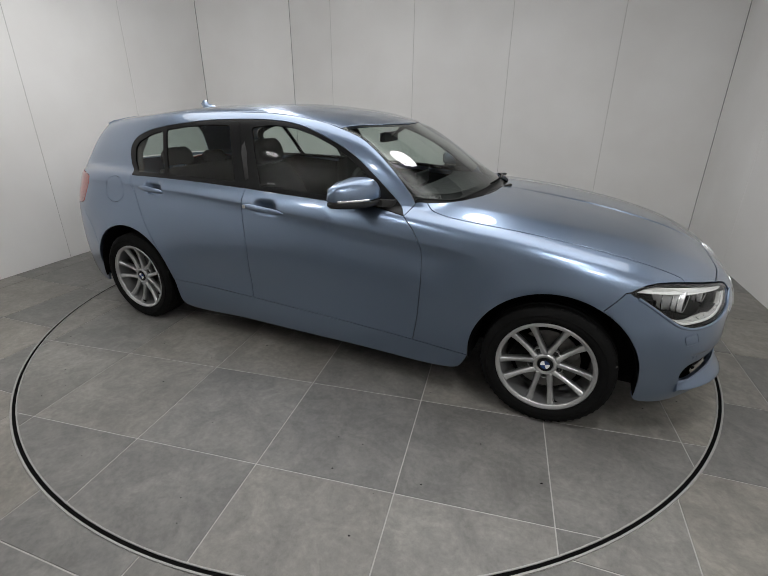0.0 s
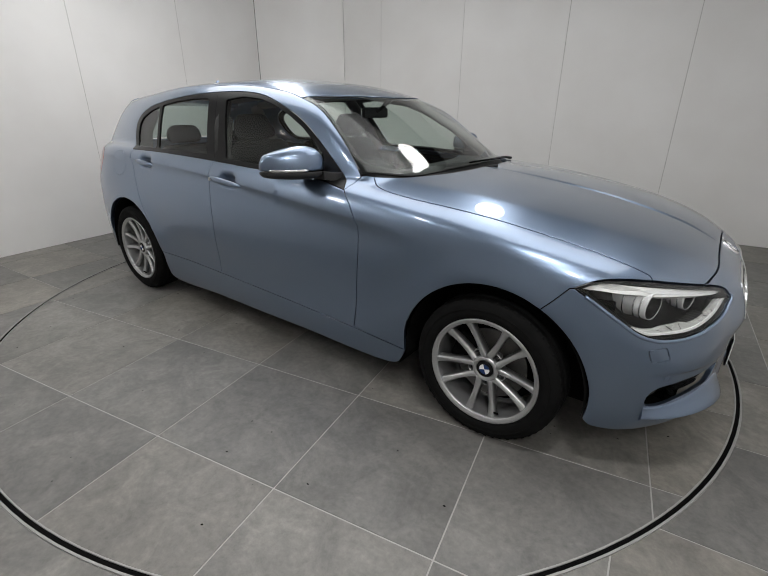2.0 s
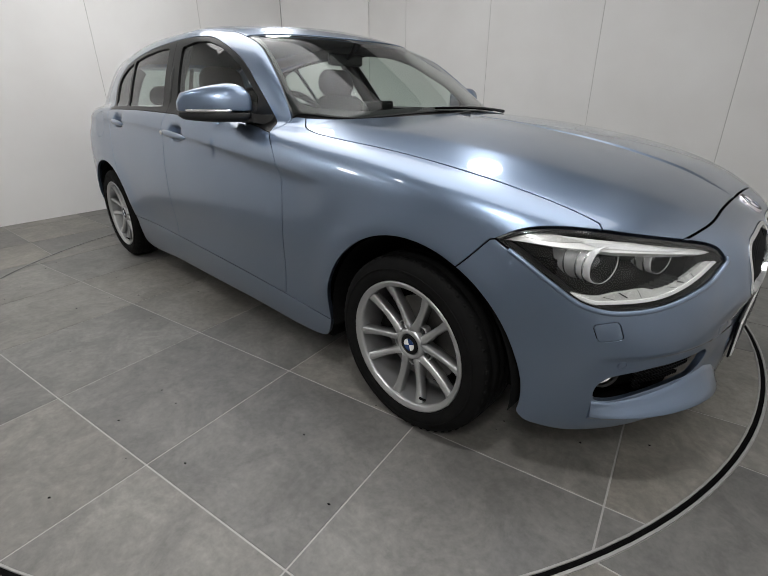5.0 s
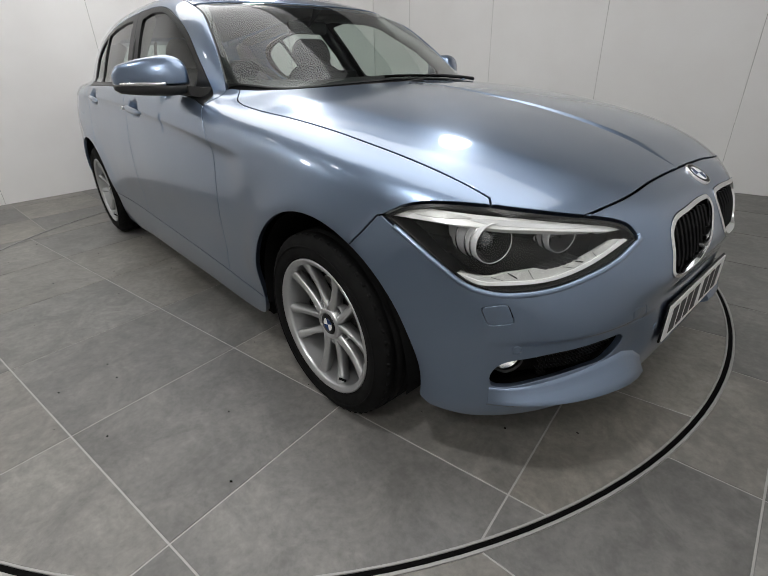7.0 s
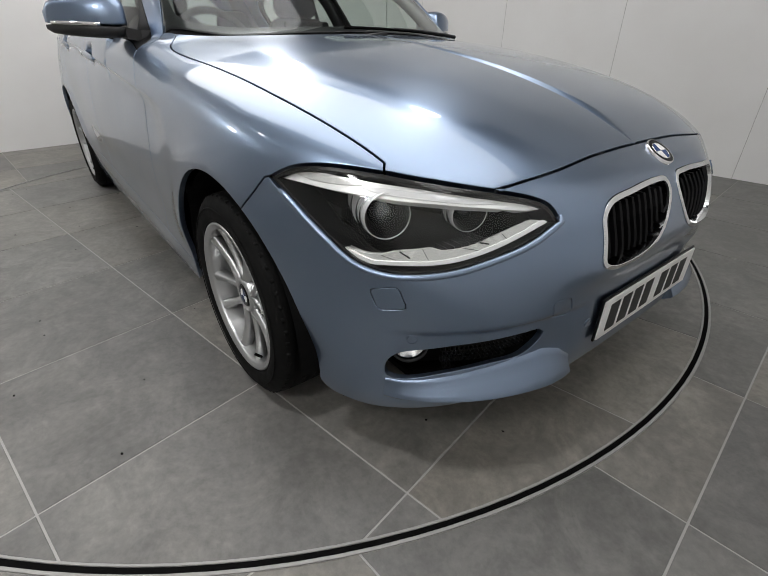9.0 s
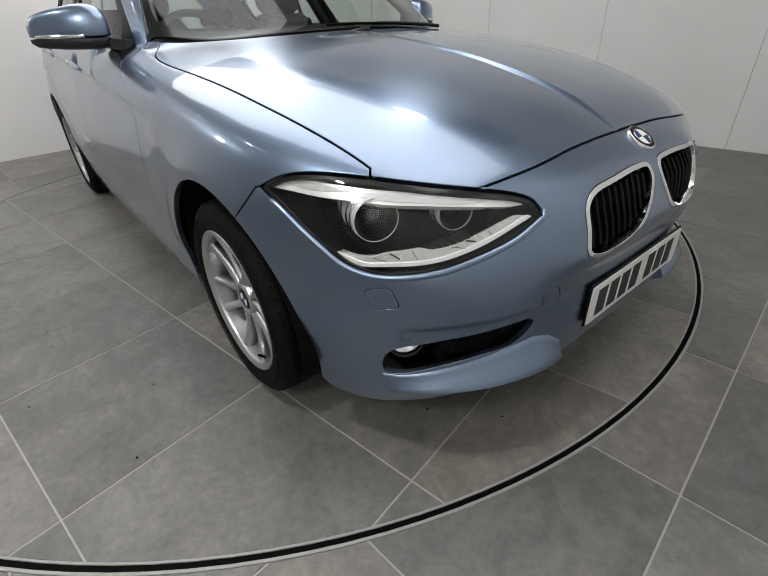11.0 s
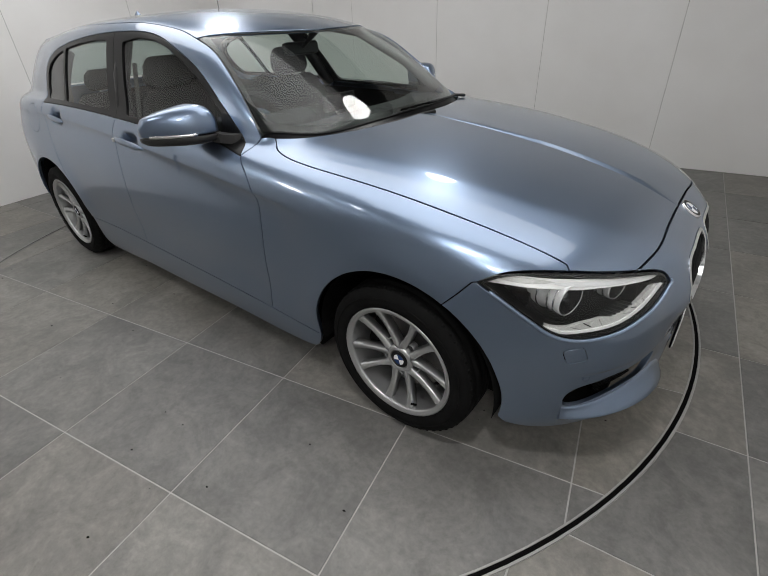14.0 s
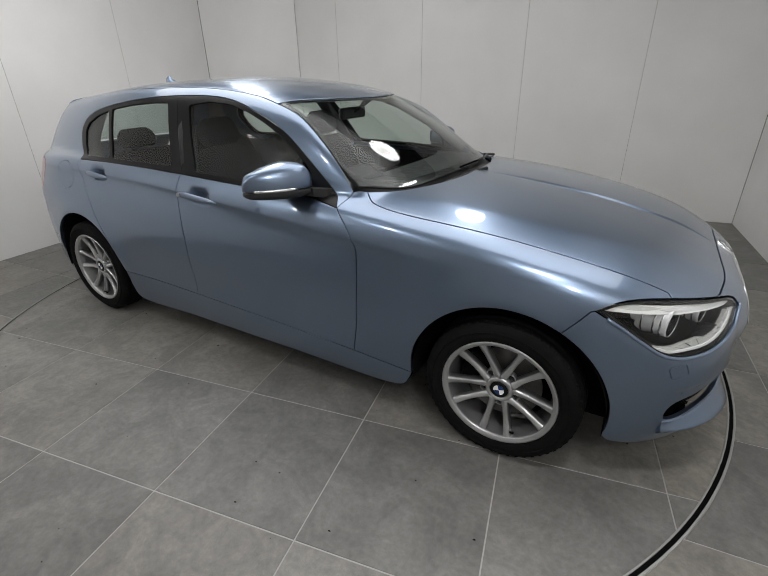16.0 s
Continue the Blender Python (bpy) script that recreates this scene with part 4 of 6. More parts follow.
# ---------------------------------------------------------------- near-black sheets behind the panels, standing in for shade in the gaps
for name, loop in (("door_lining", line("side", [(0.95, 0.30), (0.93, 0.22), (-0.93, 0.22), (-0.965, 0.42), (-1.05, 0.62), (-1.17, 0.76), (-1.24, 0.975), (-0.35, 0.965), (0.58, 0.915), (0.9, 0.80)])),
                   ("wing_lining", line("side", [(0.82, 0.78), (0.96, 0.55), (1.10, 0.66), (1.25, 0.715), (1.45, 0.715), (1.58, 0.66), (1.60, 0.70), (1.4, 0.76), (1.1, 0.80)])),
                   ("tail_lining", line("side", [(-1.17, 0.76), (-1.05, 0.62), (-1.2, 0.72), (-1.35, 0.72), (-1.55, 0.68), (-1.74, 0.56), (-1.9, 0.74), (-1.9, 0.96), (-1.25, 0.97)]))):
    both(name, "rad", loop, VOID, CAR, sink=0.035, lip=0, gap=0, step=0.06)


# ---------------------------------------------------------------- wheels
def spot(kind, a, b):
    """One place on the skin and its outward normal (angles in degrees)."""
    a = math.radians(a) * 0.9 if kind in ("nose", "tail") else a
    p = cast(*rays(kind, np.array([a]), np.array([b])))
    return Vector(p[0]), Vector(facing(p)[0])


def spots(kind, a, b):
    """Many places on the skin and their normals at once."""
    a, b = np.array(a, float), np.array(b, float)
    if kind in ("nose", "tail"):
        a = np.radians(a) * 0.9
    p = cast(*rays(kind, a, b))
    return [(Vector(u), Vector(v)) for u, v in zip(p, facing(p))]


def wheel(turn):
    """A wheel about its own middle, outer face to -y."""
    w = empty("wheel")
    bm = fresh()
    prof = [(-0.075, 0.212), (-0.092, 0.222), (-0.1025, 0.239), (-0.1045, 0.257), (-0.100, 0.276), (-0.092, 0.290), (-0.082, 0.299), (-0.060, 0.3035),
            (-0.058, 0.297), (-0.050, 0.297), (-0.048, 0.3045), (-0.022, 0.305), (-0.020, 0.298), (-0.011, 0.298), (-0.009, 0.305), (0.009, 0.305), (0.011, 0.298), (0.020, 0.298),
            (0.022, 0.305), (0.048, 0.3045), (0.050, 0.297), (0.058, 0.297), (0.060, 0.3035), (0.082, 0.299), (0.095, 0.285), (0.104, 0.25), (0.095, 0.215), (0.075, 0.205)]
    lathe(bm, prof, 72)
    # shoulder blocks
    for i in range(56):
        a = i * math.tau / 56
        m = Matrix.Rotation(a, 4, "Y")
        box(bm, (-0.0100, -0.0850, 0.2930), (0.0020, -0.0610, 0.2998), m)
    # raised rings on the sidewall
    lathe(bm, [(-0.1043, 0.262), (-0.1062, 0.2635), (-0.1062, 0.2665), (-0.1035, 0.268)], 72)
    lathe(bm, [(-0.0930, 0.2245), (-0.0975, 0.2265), (-0.0985, 0.2295), (-0.0980, 0.2325)], 72)
    bmesh.ops.recalc_face_normals(bm, faces=bm.faces)
    tyre = part("tyre", bm, TYRE, w, "black tyre with worn tread", smooth=True)
    rim = part("rim", lathe(fresh(), [(-0.085, 0.205), (-0.092, 0.2145), (-0.0965, 0.2140), (-0.0990, 0.2110), (-0.0985, 0.2075), (-0.0940, 0.2030), (-0.0925, 0.1970), (-0.0880, 0.1940), (-0.080, 0.1930), (-0.060, 0.192), (-0.030, 0.186), (0.02, 0.184), (0.08, 0.196), (0.09, 0.21)], 72), ALLOY, w, "silver ten-spoke alloy rim", smooth=True)
    # five pairs of spokes
    for i in range(5):
        for s in (-1, 1):
            bm = fresh()
            a = Matrix.Rotation(turn + i * math.tau / 5, 4, "Y")
            rings = []
            for k in range(11):
                t = k / 10
                r = 0.040 + t * 0.1665
                off = s * (0.0215 + 0.0310 * t ** 1.25)
                hw = 0.0140 - 0.0034 * math.sin(t * math.pi) + 0.0050 * t ** 5
                front = -0.066 - 0.026 * t ** 1.1 + 0.010 * math.sin(t * math.pi)
                deep = 0.036 - 0.008 * t
                tip = off + s * hw * 0.45
                ring = [(off - hw * 1.15, front + deep, r), (off - hw, front + 0.009, r), (off - hw * 0.9, front + 0.005, r), (tip - hw * 0.22, front - 0.0005, r),
                        (tip + hw * 0.22, front - 0.0005, r), (off + hw * 0.9, front + 0.005, r), (off + hw, front + 0.009, r), (off + hw * 1.15, front + deep, r)]
                rings.append([a @ Vector(p) for p in ring])
            loft(bm, rings)
            bmesh.ops.recalc_face_normals(bm, faces=bm.faces)
            part("spoke", bm, ALLOY, rim, smooth=True)
    bm = fresh()
    lathe(bm, [(-0.030, 0.050), (-0.062, 0.052), (-0.068, 0.047), (-0.070, 0.040), (-0.066, 0.034), (-0.060, 0.033), (-0.058, 0.001)], 48)
    # webs round the bolt holes
    part("hub", bm, ALLOY, rim, smooth=True)
    for i in range(5):
        a = Matrix.Rotation(turn + i * math.tau / 5, 4, "Y") @ Matrix.Translation((0, 0, 0.060))
        bm = fresh()
        lathe(bm, [(-0.020, 0.0150), (-0.050, 0.0150), (-0.052, 0.0168), (-0.050, 0.0190), (-0.03, 0.0195)], 20, m=a)
        part("bolt_seat", bm, ALLOY, rim, smooth=True)
        bm = fresh()
        lathe(bm, [(-0.03, 0.0145), (-0.030, 0.009), (-0.046, 0.0085), (-0.047, 0.001)], 6, m=a)
        part("wheel_bolt", bm, PLASTIC, rim)
    # cap: dark ring with a quartered disc
    bm = fresh()
    lathe(bm, [(-0.060, 0.0335), (-0.0665, 0.0330), (-0.0680, 0.0315), (-0.0690, 0.0310), (-0.0690, 0.0205)], 40)
    cap_ = part("hub_cap", bm, BLACK, w, "black hub cap with a blue and white disc", smooth=True)
    for i in range(4):
        bm = fresh()
        lathe(bm, [(-0.0692, 0.0205), (-0.0694, 0.001)], 10, a0=turn + i * math.pi / 2, a1=turn + (i + 1) * math.pi / 2)
        part("cap_quarter", bm, BLUE if i % 2 else WHITE, cap_)
    bm = fresh()
    lathe(bm, [(0.0, 0.150), (-0.006, 0.150), (-0.006, 0.06), (-0.03, 0.06), (-0.03, 0.001)], 48)
    part("brake_disc", bm, DISC, w, smooth=False)
    bm = fresh()
    box(bm, (-0.07, -0.03, 0.075), (0.07, 0.05, 0.165), Matrix.Rotation(radians(-70), 4, "Y"), bevel=0.015)
    part("caliper", bm, VOID, w)
    bm = fresh()
    lathe(bm, [(0.05, 0.19), (0.052, 0.001)], 40)
    part("backing", bm, VOID, w)
    bm = fresh()
    tube(bm, [Vector((0.072, -0.070, -0.172)), Vector((0.064, -0.088, -0.158))], 0.0042, 8)
    part("valve", bm, RUBBER, rim)
    # all but the tyre a little larger
    for ob in [rim, cap_] + list(rim.children) + list(cap_.children):
        for v in ob.data.vertices:
            v.co.x, v.co.z = v.co.x * 1.05, v.co.z * 1.05
    return w


W_OUT = 0.745
first_wheel = wheel(radians(90) + radians(17))
place(first_wheel, CAR)
first_wheel.location = (AXLE + 0.006, -W_OUT + 0.01, WHEEL_Z)
copy_thing(first_wheel, Matrix.Translation((-AXLE, -W_OUT, WHEEL_Z)) @ Matrix.Rotation(radians(25), 4, "Y"))
for x in (AXLE, -AXLE):
    copy_thing(first_wheel, Matrix.Translation((x, W_OUT, WHEEL_Z)) @ Matrix.Rotation(math.pi, 4, "Z"))

# wheel houses and underbody
for s in (-1, 1):
    for x in (AXLE + 0.012, -AXLE - 0.006):
        bm = fresh()
        lathe(bm, [(s * 0.50, 0.05), (s * 0.50, 0.366), (s * 0.80, 0.368), (s * 0.822, 0.3685)], 40, m=Matrix.Translation((x, 0, WHEEL_Z)), a0=radians(-8), a1=radians(188))
        part("wheel_house", bm, VOID, CAR)
bm = fresh()
box(bm, (-0.93, -0.78, 0.165), (0.93, 0.78, 0.24))
box(bm, (-2.1, -0.50, 0.20), (-0.9, 0.50, 0.26))
box(bm, (0.9, -0.50, 0.215), (1.98, 0.50, 0.26))
part("underbody", bm, VOID, CAR)
bm = fresh()
box(bm, (1.72, -0.60, 0.235), (1.96, 0.60, 0.25))
box(bm, (1.60, -0.48, 0.25), (1.98, 0.48, 0.68))
box(bm, (1.60, -0.70, 0.25), (1.74, 0.70, 0.66))
part("front_structure", bm, VOID, CAR)

# ---------------------------------------------------------------- door mirrors
def mirror_rings(s, z_mid, up, down, grow=1.0):
    rings = []
    for k in range(15):
        t = k / 14
        y = -0.762 - 0.230 * t
        bulge = float(curve(t, [(0, 0.74), (0.10, 0.92), (0.28, 1.0), (0.55, 0.95), (0.78, 0.84), (0.92, 0.72), (0.975, 0.60), (1.0, 0.36)]))
        xf = 0.475 - 0.135 * t ** 2.0 + 0.012
        xr = 0.315 - 0.015 * t
        cx, a = (xf + xr) / 2, (xf - xr) / 2 * (0.72 + 0.28 * min(1, bulge)) * (1 - 0.45 * max(0.0, (t - 0.88) / 0.12) ** 2)
        ring = []
        for i in range(28):
            th = math.tau * i / 28
            c, sn = math.cos(th), math.sin(th)
            b = up * bulge * (1.0 - 0.22 * t) if sn > 0 else down * bulge
            ring.append(Vector((cx + a * math.copysign(abs(c) ** 0.62, c) * grow, s * y, z_mid(t) + b * math.copysign(abs(sn) ** 0.66, sn))))
        rings.append(ring)
    return rings


for s in (1, -1):
    m = empty("door_mirror", label="body-coloured door mirror on a black foot")
    place(m, CAR)
    bm = loft(fresh(), mirror_rings(s, lambda t: 1.006 + 0.004 * t, 0.102, 0.010))
    bmesh.ops.recalc_face_normals(bm, faces=bm.faces)
    part("mirror_cap", bm, PAINT, m, smooth=True)
    bm = loft(fresh(), mirror_rings(s, lambda t: 0.992 + 0.006 * t, 0.006, 0.034, 0.99))
    bmesh.ops.recalc_face_normals(bm, faces=bm.faces)
    part("mirror_base", bm, PLASTIC, m, "black lower shell", smooth=True)
    # indicator strip round the front
    bm = fresh()
    rg = mirror_rings(s, lambda t: 1.0015 + 0.005 * t, 0.008, 0.008, 1.012)
    tube(bm, [max(r, key=lambda v: v.x) + Vector((-0.004, 0, 0)) for r in rg[5:-1]], [0.007] * 9 , 8)
    part("indicator", bm, CHROME, m, "slim clear indicator strip", smooth=True)
    bm = fresh()
    loft(bm, [[Vector((0.455 + dx, s * -0.775, 0.972 + dz)) for dx, dz in ((-0.05, -0.012), (0.04, -0.012), (0.04, 0.022), (-0.05, 0.022))],
              [Vector((0.475 + dx, s * -0.735, 0.964 + dz)) for dx, dz in ((-0.06, -0.014), (0.06, -0.014), (0.06, 0.022), (-0.06, 0.022))],
              [Vector((0.500 + dx, s * -0.700, 0.960 + dz)) for dx, dz in ((-0.07, -0.020), (0.08, -0.020), (0.05, 0.028), (-0.07, 0.028))]])
    bmesh.ops.recalc_face_normals(bm, faces=bm.faces)
    part("mirror_foot", bm, PLASTIC, m)
    bm = fresh()
    loft(bm, [[Vector((0.3025 + 0.002 * k - 0.06 * (0), s * y, z)) for y, z in ((-0.785, 1.0), (-0.965, 1.012), (-0.962, 1.06), (-0.86, 1.082), (-0.785, 1.07))] for k in (0, 1)])
    part("mirror_glass", bm, CHROME, m)

# ---------------------------------------------------------------- door handles
for s in (1, -1):
    for hx, hz in HANDLES:
        h = empty("door_handle", label="body-coloured pull handle over a scooped recess")
        place(h, CAR)
        long_ = 0.140 if hx > -0.6 else 0.112
        bm = fresh()
        rings = []
        for k in range(15):
            t = -1 + 2 * k / 14
            x = hx + t * long_
            z = hz - 0.008 + (-0.010 if hx > -0.6 else -0.008) * t
            p = cast(*rays("side", np.array([x]), np.array([hz + 0.045])))[0]
            y0 = -p[1] + 0.012
            lift = 0.012 * (1 - abs(t) ** 3) + 0.006
            hh = 0.0155 * (1 - abs(t) ** 4 * 0.75) * (1.08 - 0.15 * t)
            rings.append([Vector((x, -s * (y0 + lift * (0.25 + 0.75 * max(0.0, math.cos(a)))), z + hh * math.sin(a))) for a in [math.tau * i / 14 for i in range(14)]])
        loft(bm, rings)
        bmesh.ops.recalc_face_normals(bm, faces=bm.faces)
        part("grip", bm, PAINT, h, smooth=True)
        if hx > -0.6:
            p = cast(*rays("side", np.array([hx - long_ + 0.025]), np.array([hz])))[0]
            bm = fresh()
            lathe(bm, [(0.0, 0.010), (-0.004, 0.010), (-0.005, 0.008), (-0.005, 0.001)], 20, m=Matrix.Translation((hx - long_ + 0.022, s * (p[1] - 0.0155), hz - 0.001)) @ Matrix.Rotation(0 if s > 0 else math.pi, 4, "Z"))
            part("lock", bm, ALLOY, h)

# ---------------------------------------------------------------- headlamps
def inset_loop(kind, loop, by):
    q = shrink(flat(kind, loop), by)
    return cast(*rays(kind, q[:, 0], q[:, 1]))


lamp_loop = joined(lamp_top, lamp_cap, lamp_tip, lamp_low)
for s in (1, -1):
    mir = s < 0
    lamp = empty("headlamp", label="clear headlamp with two projectors and a pale light strip")
    place(lamp, CAR)
    k = dict(mirror=mir)
    ob = patch("lens", "nose", lamp_loop, LENS, lamp, gap=0.004, sink=0.003, lip=0.0, step=0.022, label="clear curved lamp lens", **k)
    ob.visible_shadow = False
    patch("bezel", "nose", lamp_loop, LAMPBLACK, lamp, gap=0.003, sink=0.006, lip=0.095, step=0.03, holes=(inset_loop("nose", lamp_loop, 0.008),), hole_gap=0.0, **k)
    patch("housing", "nose", lamp_loop, LAMPBLACK, lamp, gap=0.004, sink=0.095, lip=0.0, step=0.03, label="dark lamp housing", **k)
    brow = joined(line("nose", [(59.4, 0.7215), (57.6, 0.739), (53.8, 0.748), (49.6, 0.7455), (44.4, 0.739), (37.4, 0.728), (31.1, 0.713), (27.0, 0.699), (24.4, 0.686)]),
                  line("nose", [(24.4, 0.686), (26.5, 0.686), (32.9, 0.700), (38.7, 0.710), (42.6, 0.713), (46.6, 0.718), (50.2, 0.719), (55.2, 0.722), (59.4, 0.7215)]))
    patch("light_brow", "nose", brow, BROW, lamp, gap=0.0, sink=0.018, lip=0.022, step=0.015, label="bright silver brow strip", **k)
    seam = joined(line("nose", [(56.4, 0.738), (53.7, 0.7435), (49.2, 0.740), (46.7, 0.734)]), line("nose", [(46.7, 0.734), (50.0, 0.731), (53.0, 0.731), (56.4, 0.738)]))
    patch("brow_inlay", "nose", seam, GUIDE, lamp, gap=0.0, sink=0.0155, lip=0.004, step=0.012, label="white light guide in the brow", **k)
    seam = joined(line("nose", [(47.2, 0.731), (44.0, 0.731), (40.0, 0.7255), (35.7, 0.7165), (30.6, 0.7035)]), line("nose", [(30.6, 0.7035), (34.4, 0.707), (40.4, 0.7165), (44.5, 0.7225), (47.2, 0.731)]))
    patch("brow_groove", "nose", seam, SLEEVE, lamp, gap=0.0, sink=0.0155, lip=0.004, step=0.012, label="slim grey groove along the brow", **k)
    strip = joined(line("nose", [(48.4, 0.608), (47.0, 0.594), (45.5, 0.588), (42.5, 0.591), (38.5, 0.596), (35.8, 0.603), (31.6, 0.622), (27.4, 0.645), (24.7, 0.660)]),
                   line("nose", [(24.7, 0.660), (26.4, 0.668)]), line("nose", [(26.4, 0.668), (28.4, 0.659), (31.3, 0.643), (33.6, 0.630), (35.9, 0.622), (37.3, 0.6195)]), line("nose", [(37.3, 0.6195), (38.7, 0.625)]),
                   line("nose", [(38.7, 0.625), (41.2, 0.6175), (42.8, 0.613), (44.4, 0.604), (46.7, 0.602), (48.4, 0.608)]))
    patch("light_strip", "nose", strip, GUIDE, lamp, gap=0.0, sink=0.020, lip=0.016, step=0.010, label="pale stepped lower light strip", **k)
    edge = joined(line("nose", [(48.6, 0.608), (47.1, 0.591), (45.6, 0.5845), (42.5, 0.5875), (38.5, 0.5925), (35.8, 0.5995), (31.6, 0.6185), (27.4, 0.6415), (24.4, 0.6585)]),
                  line("nose", [(24.4, 0.6585), (25.0, 0.6625), (27.6, 0.648), (31.8, 0.6255), (35.9, 0.6065), (38.5, 0.5995), (42.5, 0.5945), (45.3, 0.5915), (46.8, 0.598), (48.6, 0.608)]))
    patch("strip_edge", "nose", edge, BROW, lamp, gap=0.0, sink=0.014, lip=0.010, step=0.010, label="bright rim of the light strip", **k)
    for a0, z0, a1, z1, r in ((42.2, 0.6145, 41.0, 0.603, 0.0016), (33.1, 0.634, 32.0, 0.630, 0.0016), (44.3, 0.603, 42.6, 0.596, 0.0006), (39.6, 0.622, 38.9, 0.601, 0.0006), (35.0, 0.625, 33.0, 0.618, 0.0006), (30.4, 0.648, 29.8, 0.637, 0.0006)):
        bm = fresh()
        tube(bm, [Vector((p.x - n.x * 0.0192, s * (p.y - n.y * 0.0192), p.z - n.z * 0.0192)) for p, n in spots("nose", [a0, a1], [z0, z1])], r, 6)
        part("strip_joint", bm, LAMPBLACK, lamp)
    bm = fresh()
    ledge = [Vector((v[0], s * v[1], v[2])) for v in np.vstack([lamp_tip[-2:], lamp_low[1:-3]])]
    tube(bm, ledge, 0.0066, 12)
    part("lamp_ledge", bm, PAINT, lamp, "painted rounded edge under the lamp", smooth=True)
    for i in range(6):
        p, n = spot("nose", 33.0 + i * 0.9, 0.640 - 0.004 * i)
        p = p - n * 0.045
        bm = fresh()
        box(bm, (-0.012, -0.0012, -0.008), (0.02, 0.0012, 0.008))
        ob = part("fin", bm, PLASTIC, lamp)
        ob.location = (p.x, s * p.y, p.z)
    for c, r in (((1.846, -0.664, 0.666), 0.049), ((1.934, -0.525, 0.667), 0.039)):
        way = Vector((0.93, -0.36, 0.0)).normalized()
        c = Vector(c) - way * 0.024
        if mir:
            c, way = Vector((c.x, -c.y, c.z)), Vector((way.x, -way.y, way.z))
        rot = Matrix.Translation(c) @ way.to_track_quat("X", "Z").to_matrix().to_4x4()
        bm = fresh()
        lathe(bm, [(-0.095, r * 1.10), (-0.040, r * 1.12), (-0.034, r * 1.04), (-0.02, r * 1.03), (0.004, r * 1.02), (0.020, r * 0.99), (0.026, r * 0.965), (0.024, r * 0.945)], 40, "X", rot)
        barrel = part("projector", bm, SLEEVE, lamp, "chromed projector ring", smooth=True)
        for dx, rr in ((-0.050, 1.14), (-0.014, 1.10), (0.006, 1.06)):
            bm = fresh()
            lathe(bm, [(dx - 0.003, r * rr - 0.002), (dx, r * rr + 0.0015), (dx + 0.003, r * rr - 0.002)], 40, "X", rot)
            part("ring", bm, CHROME, barrel, smooth=True)
        bm = fresh()
        lathe(bm, [(0.024, r * 0.945), (0.012, r * 0.90), (-0.002, r * 0.78), (-0.014, r * 0.66), (-0.018, r * 0.62)], 40, "X", rot)
        part("shroud", bm, BLACK, barrel, smooth=True)
        bm = fresh()
        lathe(bm, [(-0.020, r * 0.66), (-0.012, r * 0.62), (-0.002, r * 0.50), (0.005, r * 0.33), (0.008, r * 0.15), (0.009, 0.0005)], 32, "X", rot)
        part("lens_dome", bm, DOME, barrel, "dark glass projector lens", smooth=True)

# ---------------------------------------------------------------- grille, intakes, badge, plate
for loop, side in ((kidney, 1), (kidney_far, -1)):
    g = empty("kidney_grille", label="chrome-framed grille with upright black slats")
    place(g, CAR)
    outer = inset_loop("front", loop, 0.001)
    patch("chrome_frame", "front", outer, CHROME, g, gap=0.0, sink=-0.003, lip=0.03, holes=(inset_loop("front", loop, 0.0095),), hole_gap=0.0, step=0.02)
    patch("backing", "front", loop, VOID, g, gap=-0.004, sink=0.05, lip=0.0, step=0.05)
    ys = np.linspace(loop[:, 1].min() + 0.022, loop[:, 1].max() - 0.016, 11)
    poly = flat("front", inset_loop("front", loop, 0.008))
    for y in ys:
        bm = fresh()
        zs = np.linspace(0.534, 0.684, 9)
        yy = y - 0.020 * (1 - np.abs((zs - 0.625) / 0.09)) * (1 if side > 0 else -1)
        ok = inside(np.stack([yy, zs], 1), poly)
        rings = []
        for (p, n), y2, z in zip(spots("front", yy[ok], zs[ok]) if ok.any() else (), yy[ok], zs[ok]):
            fx = p.x - 0.012 + 0.006 * (1 - abs((z - 0.625) / 0.08))
            rings.append([Vector((fx - 0.035, y2 - 0.0045, z)), Vector((fx - 0.003, y2 - 0.0045, z)), Vector((fx, y2, z)), Vector((fx - 0.003, y2 + 0.0045, z)), Vector((fx - 0.035, y2 + 0.0045, z))])
        if len(rings) > 1:
            loft(bm, rings)
            bmesh.ops.recalc_face_normals(bm, faces=bm.faces)
            part("slat", bm, BLACK, g)
        else:
            bm.free()

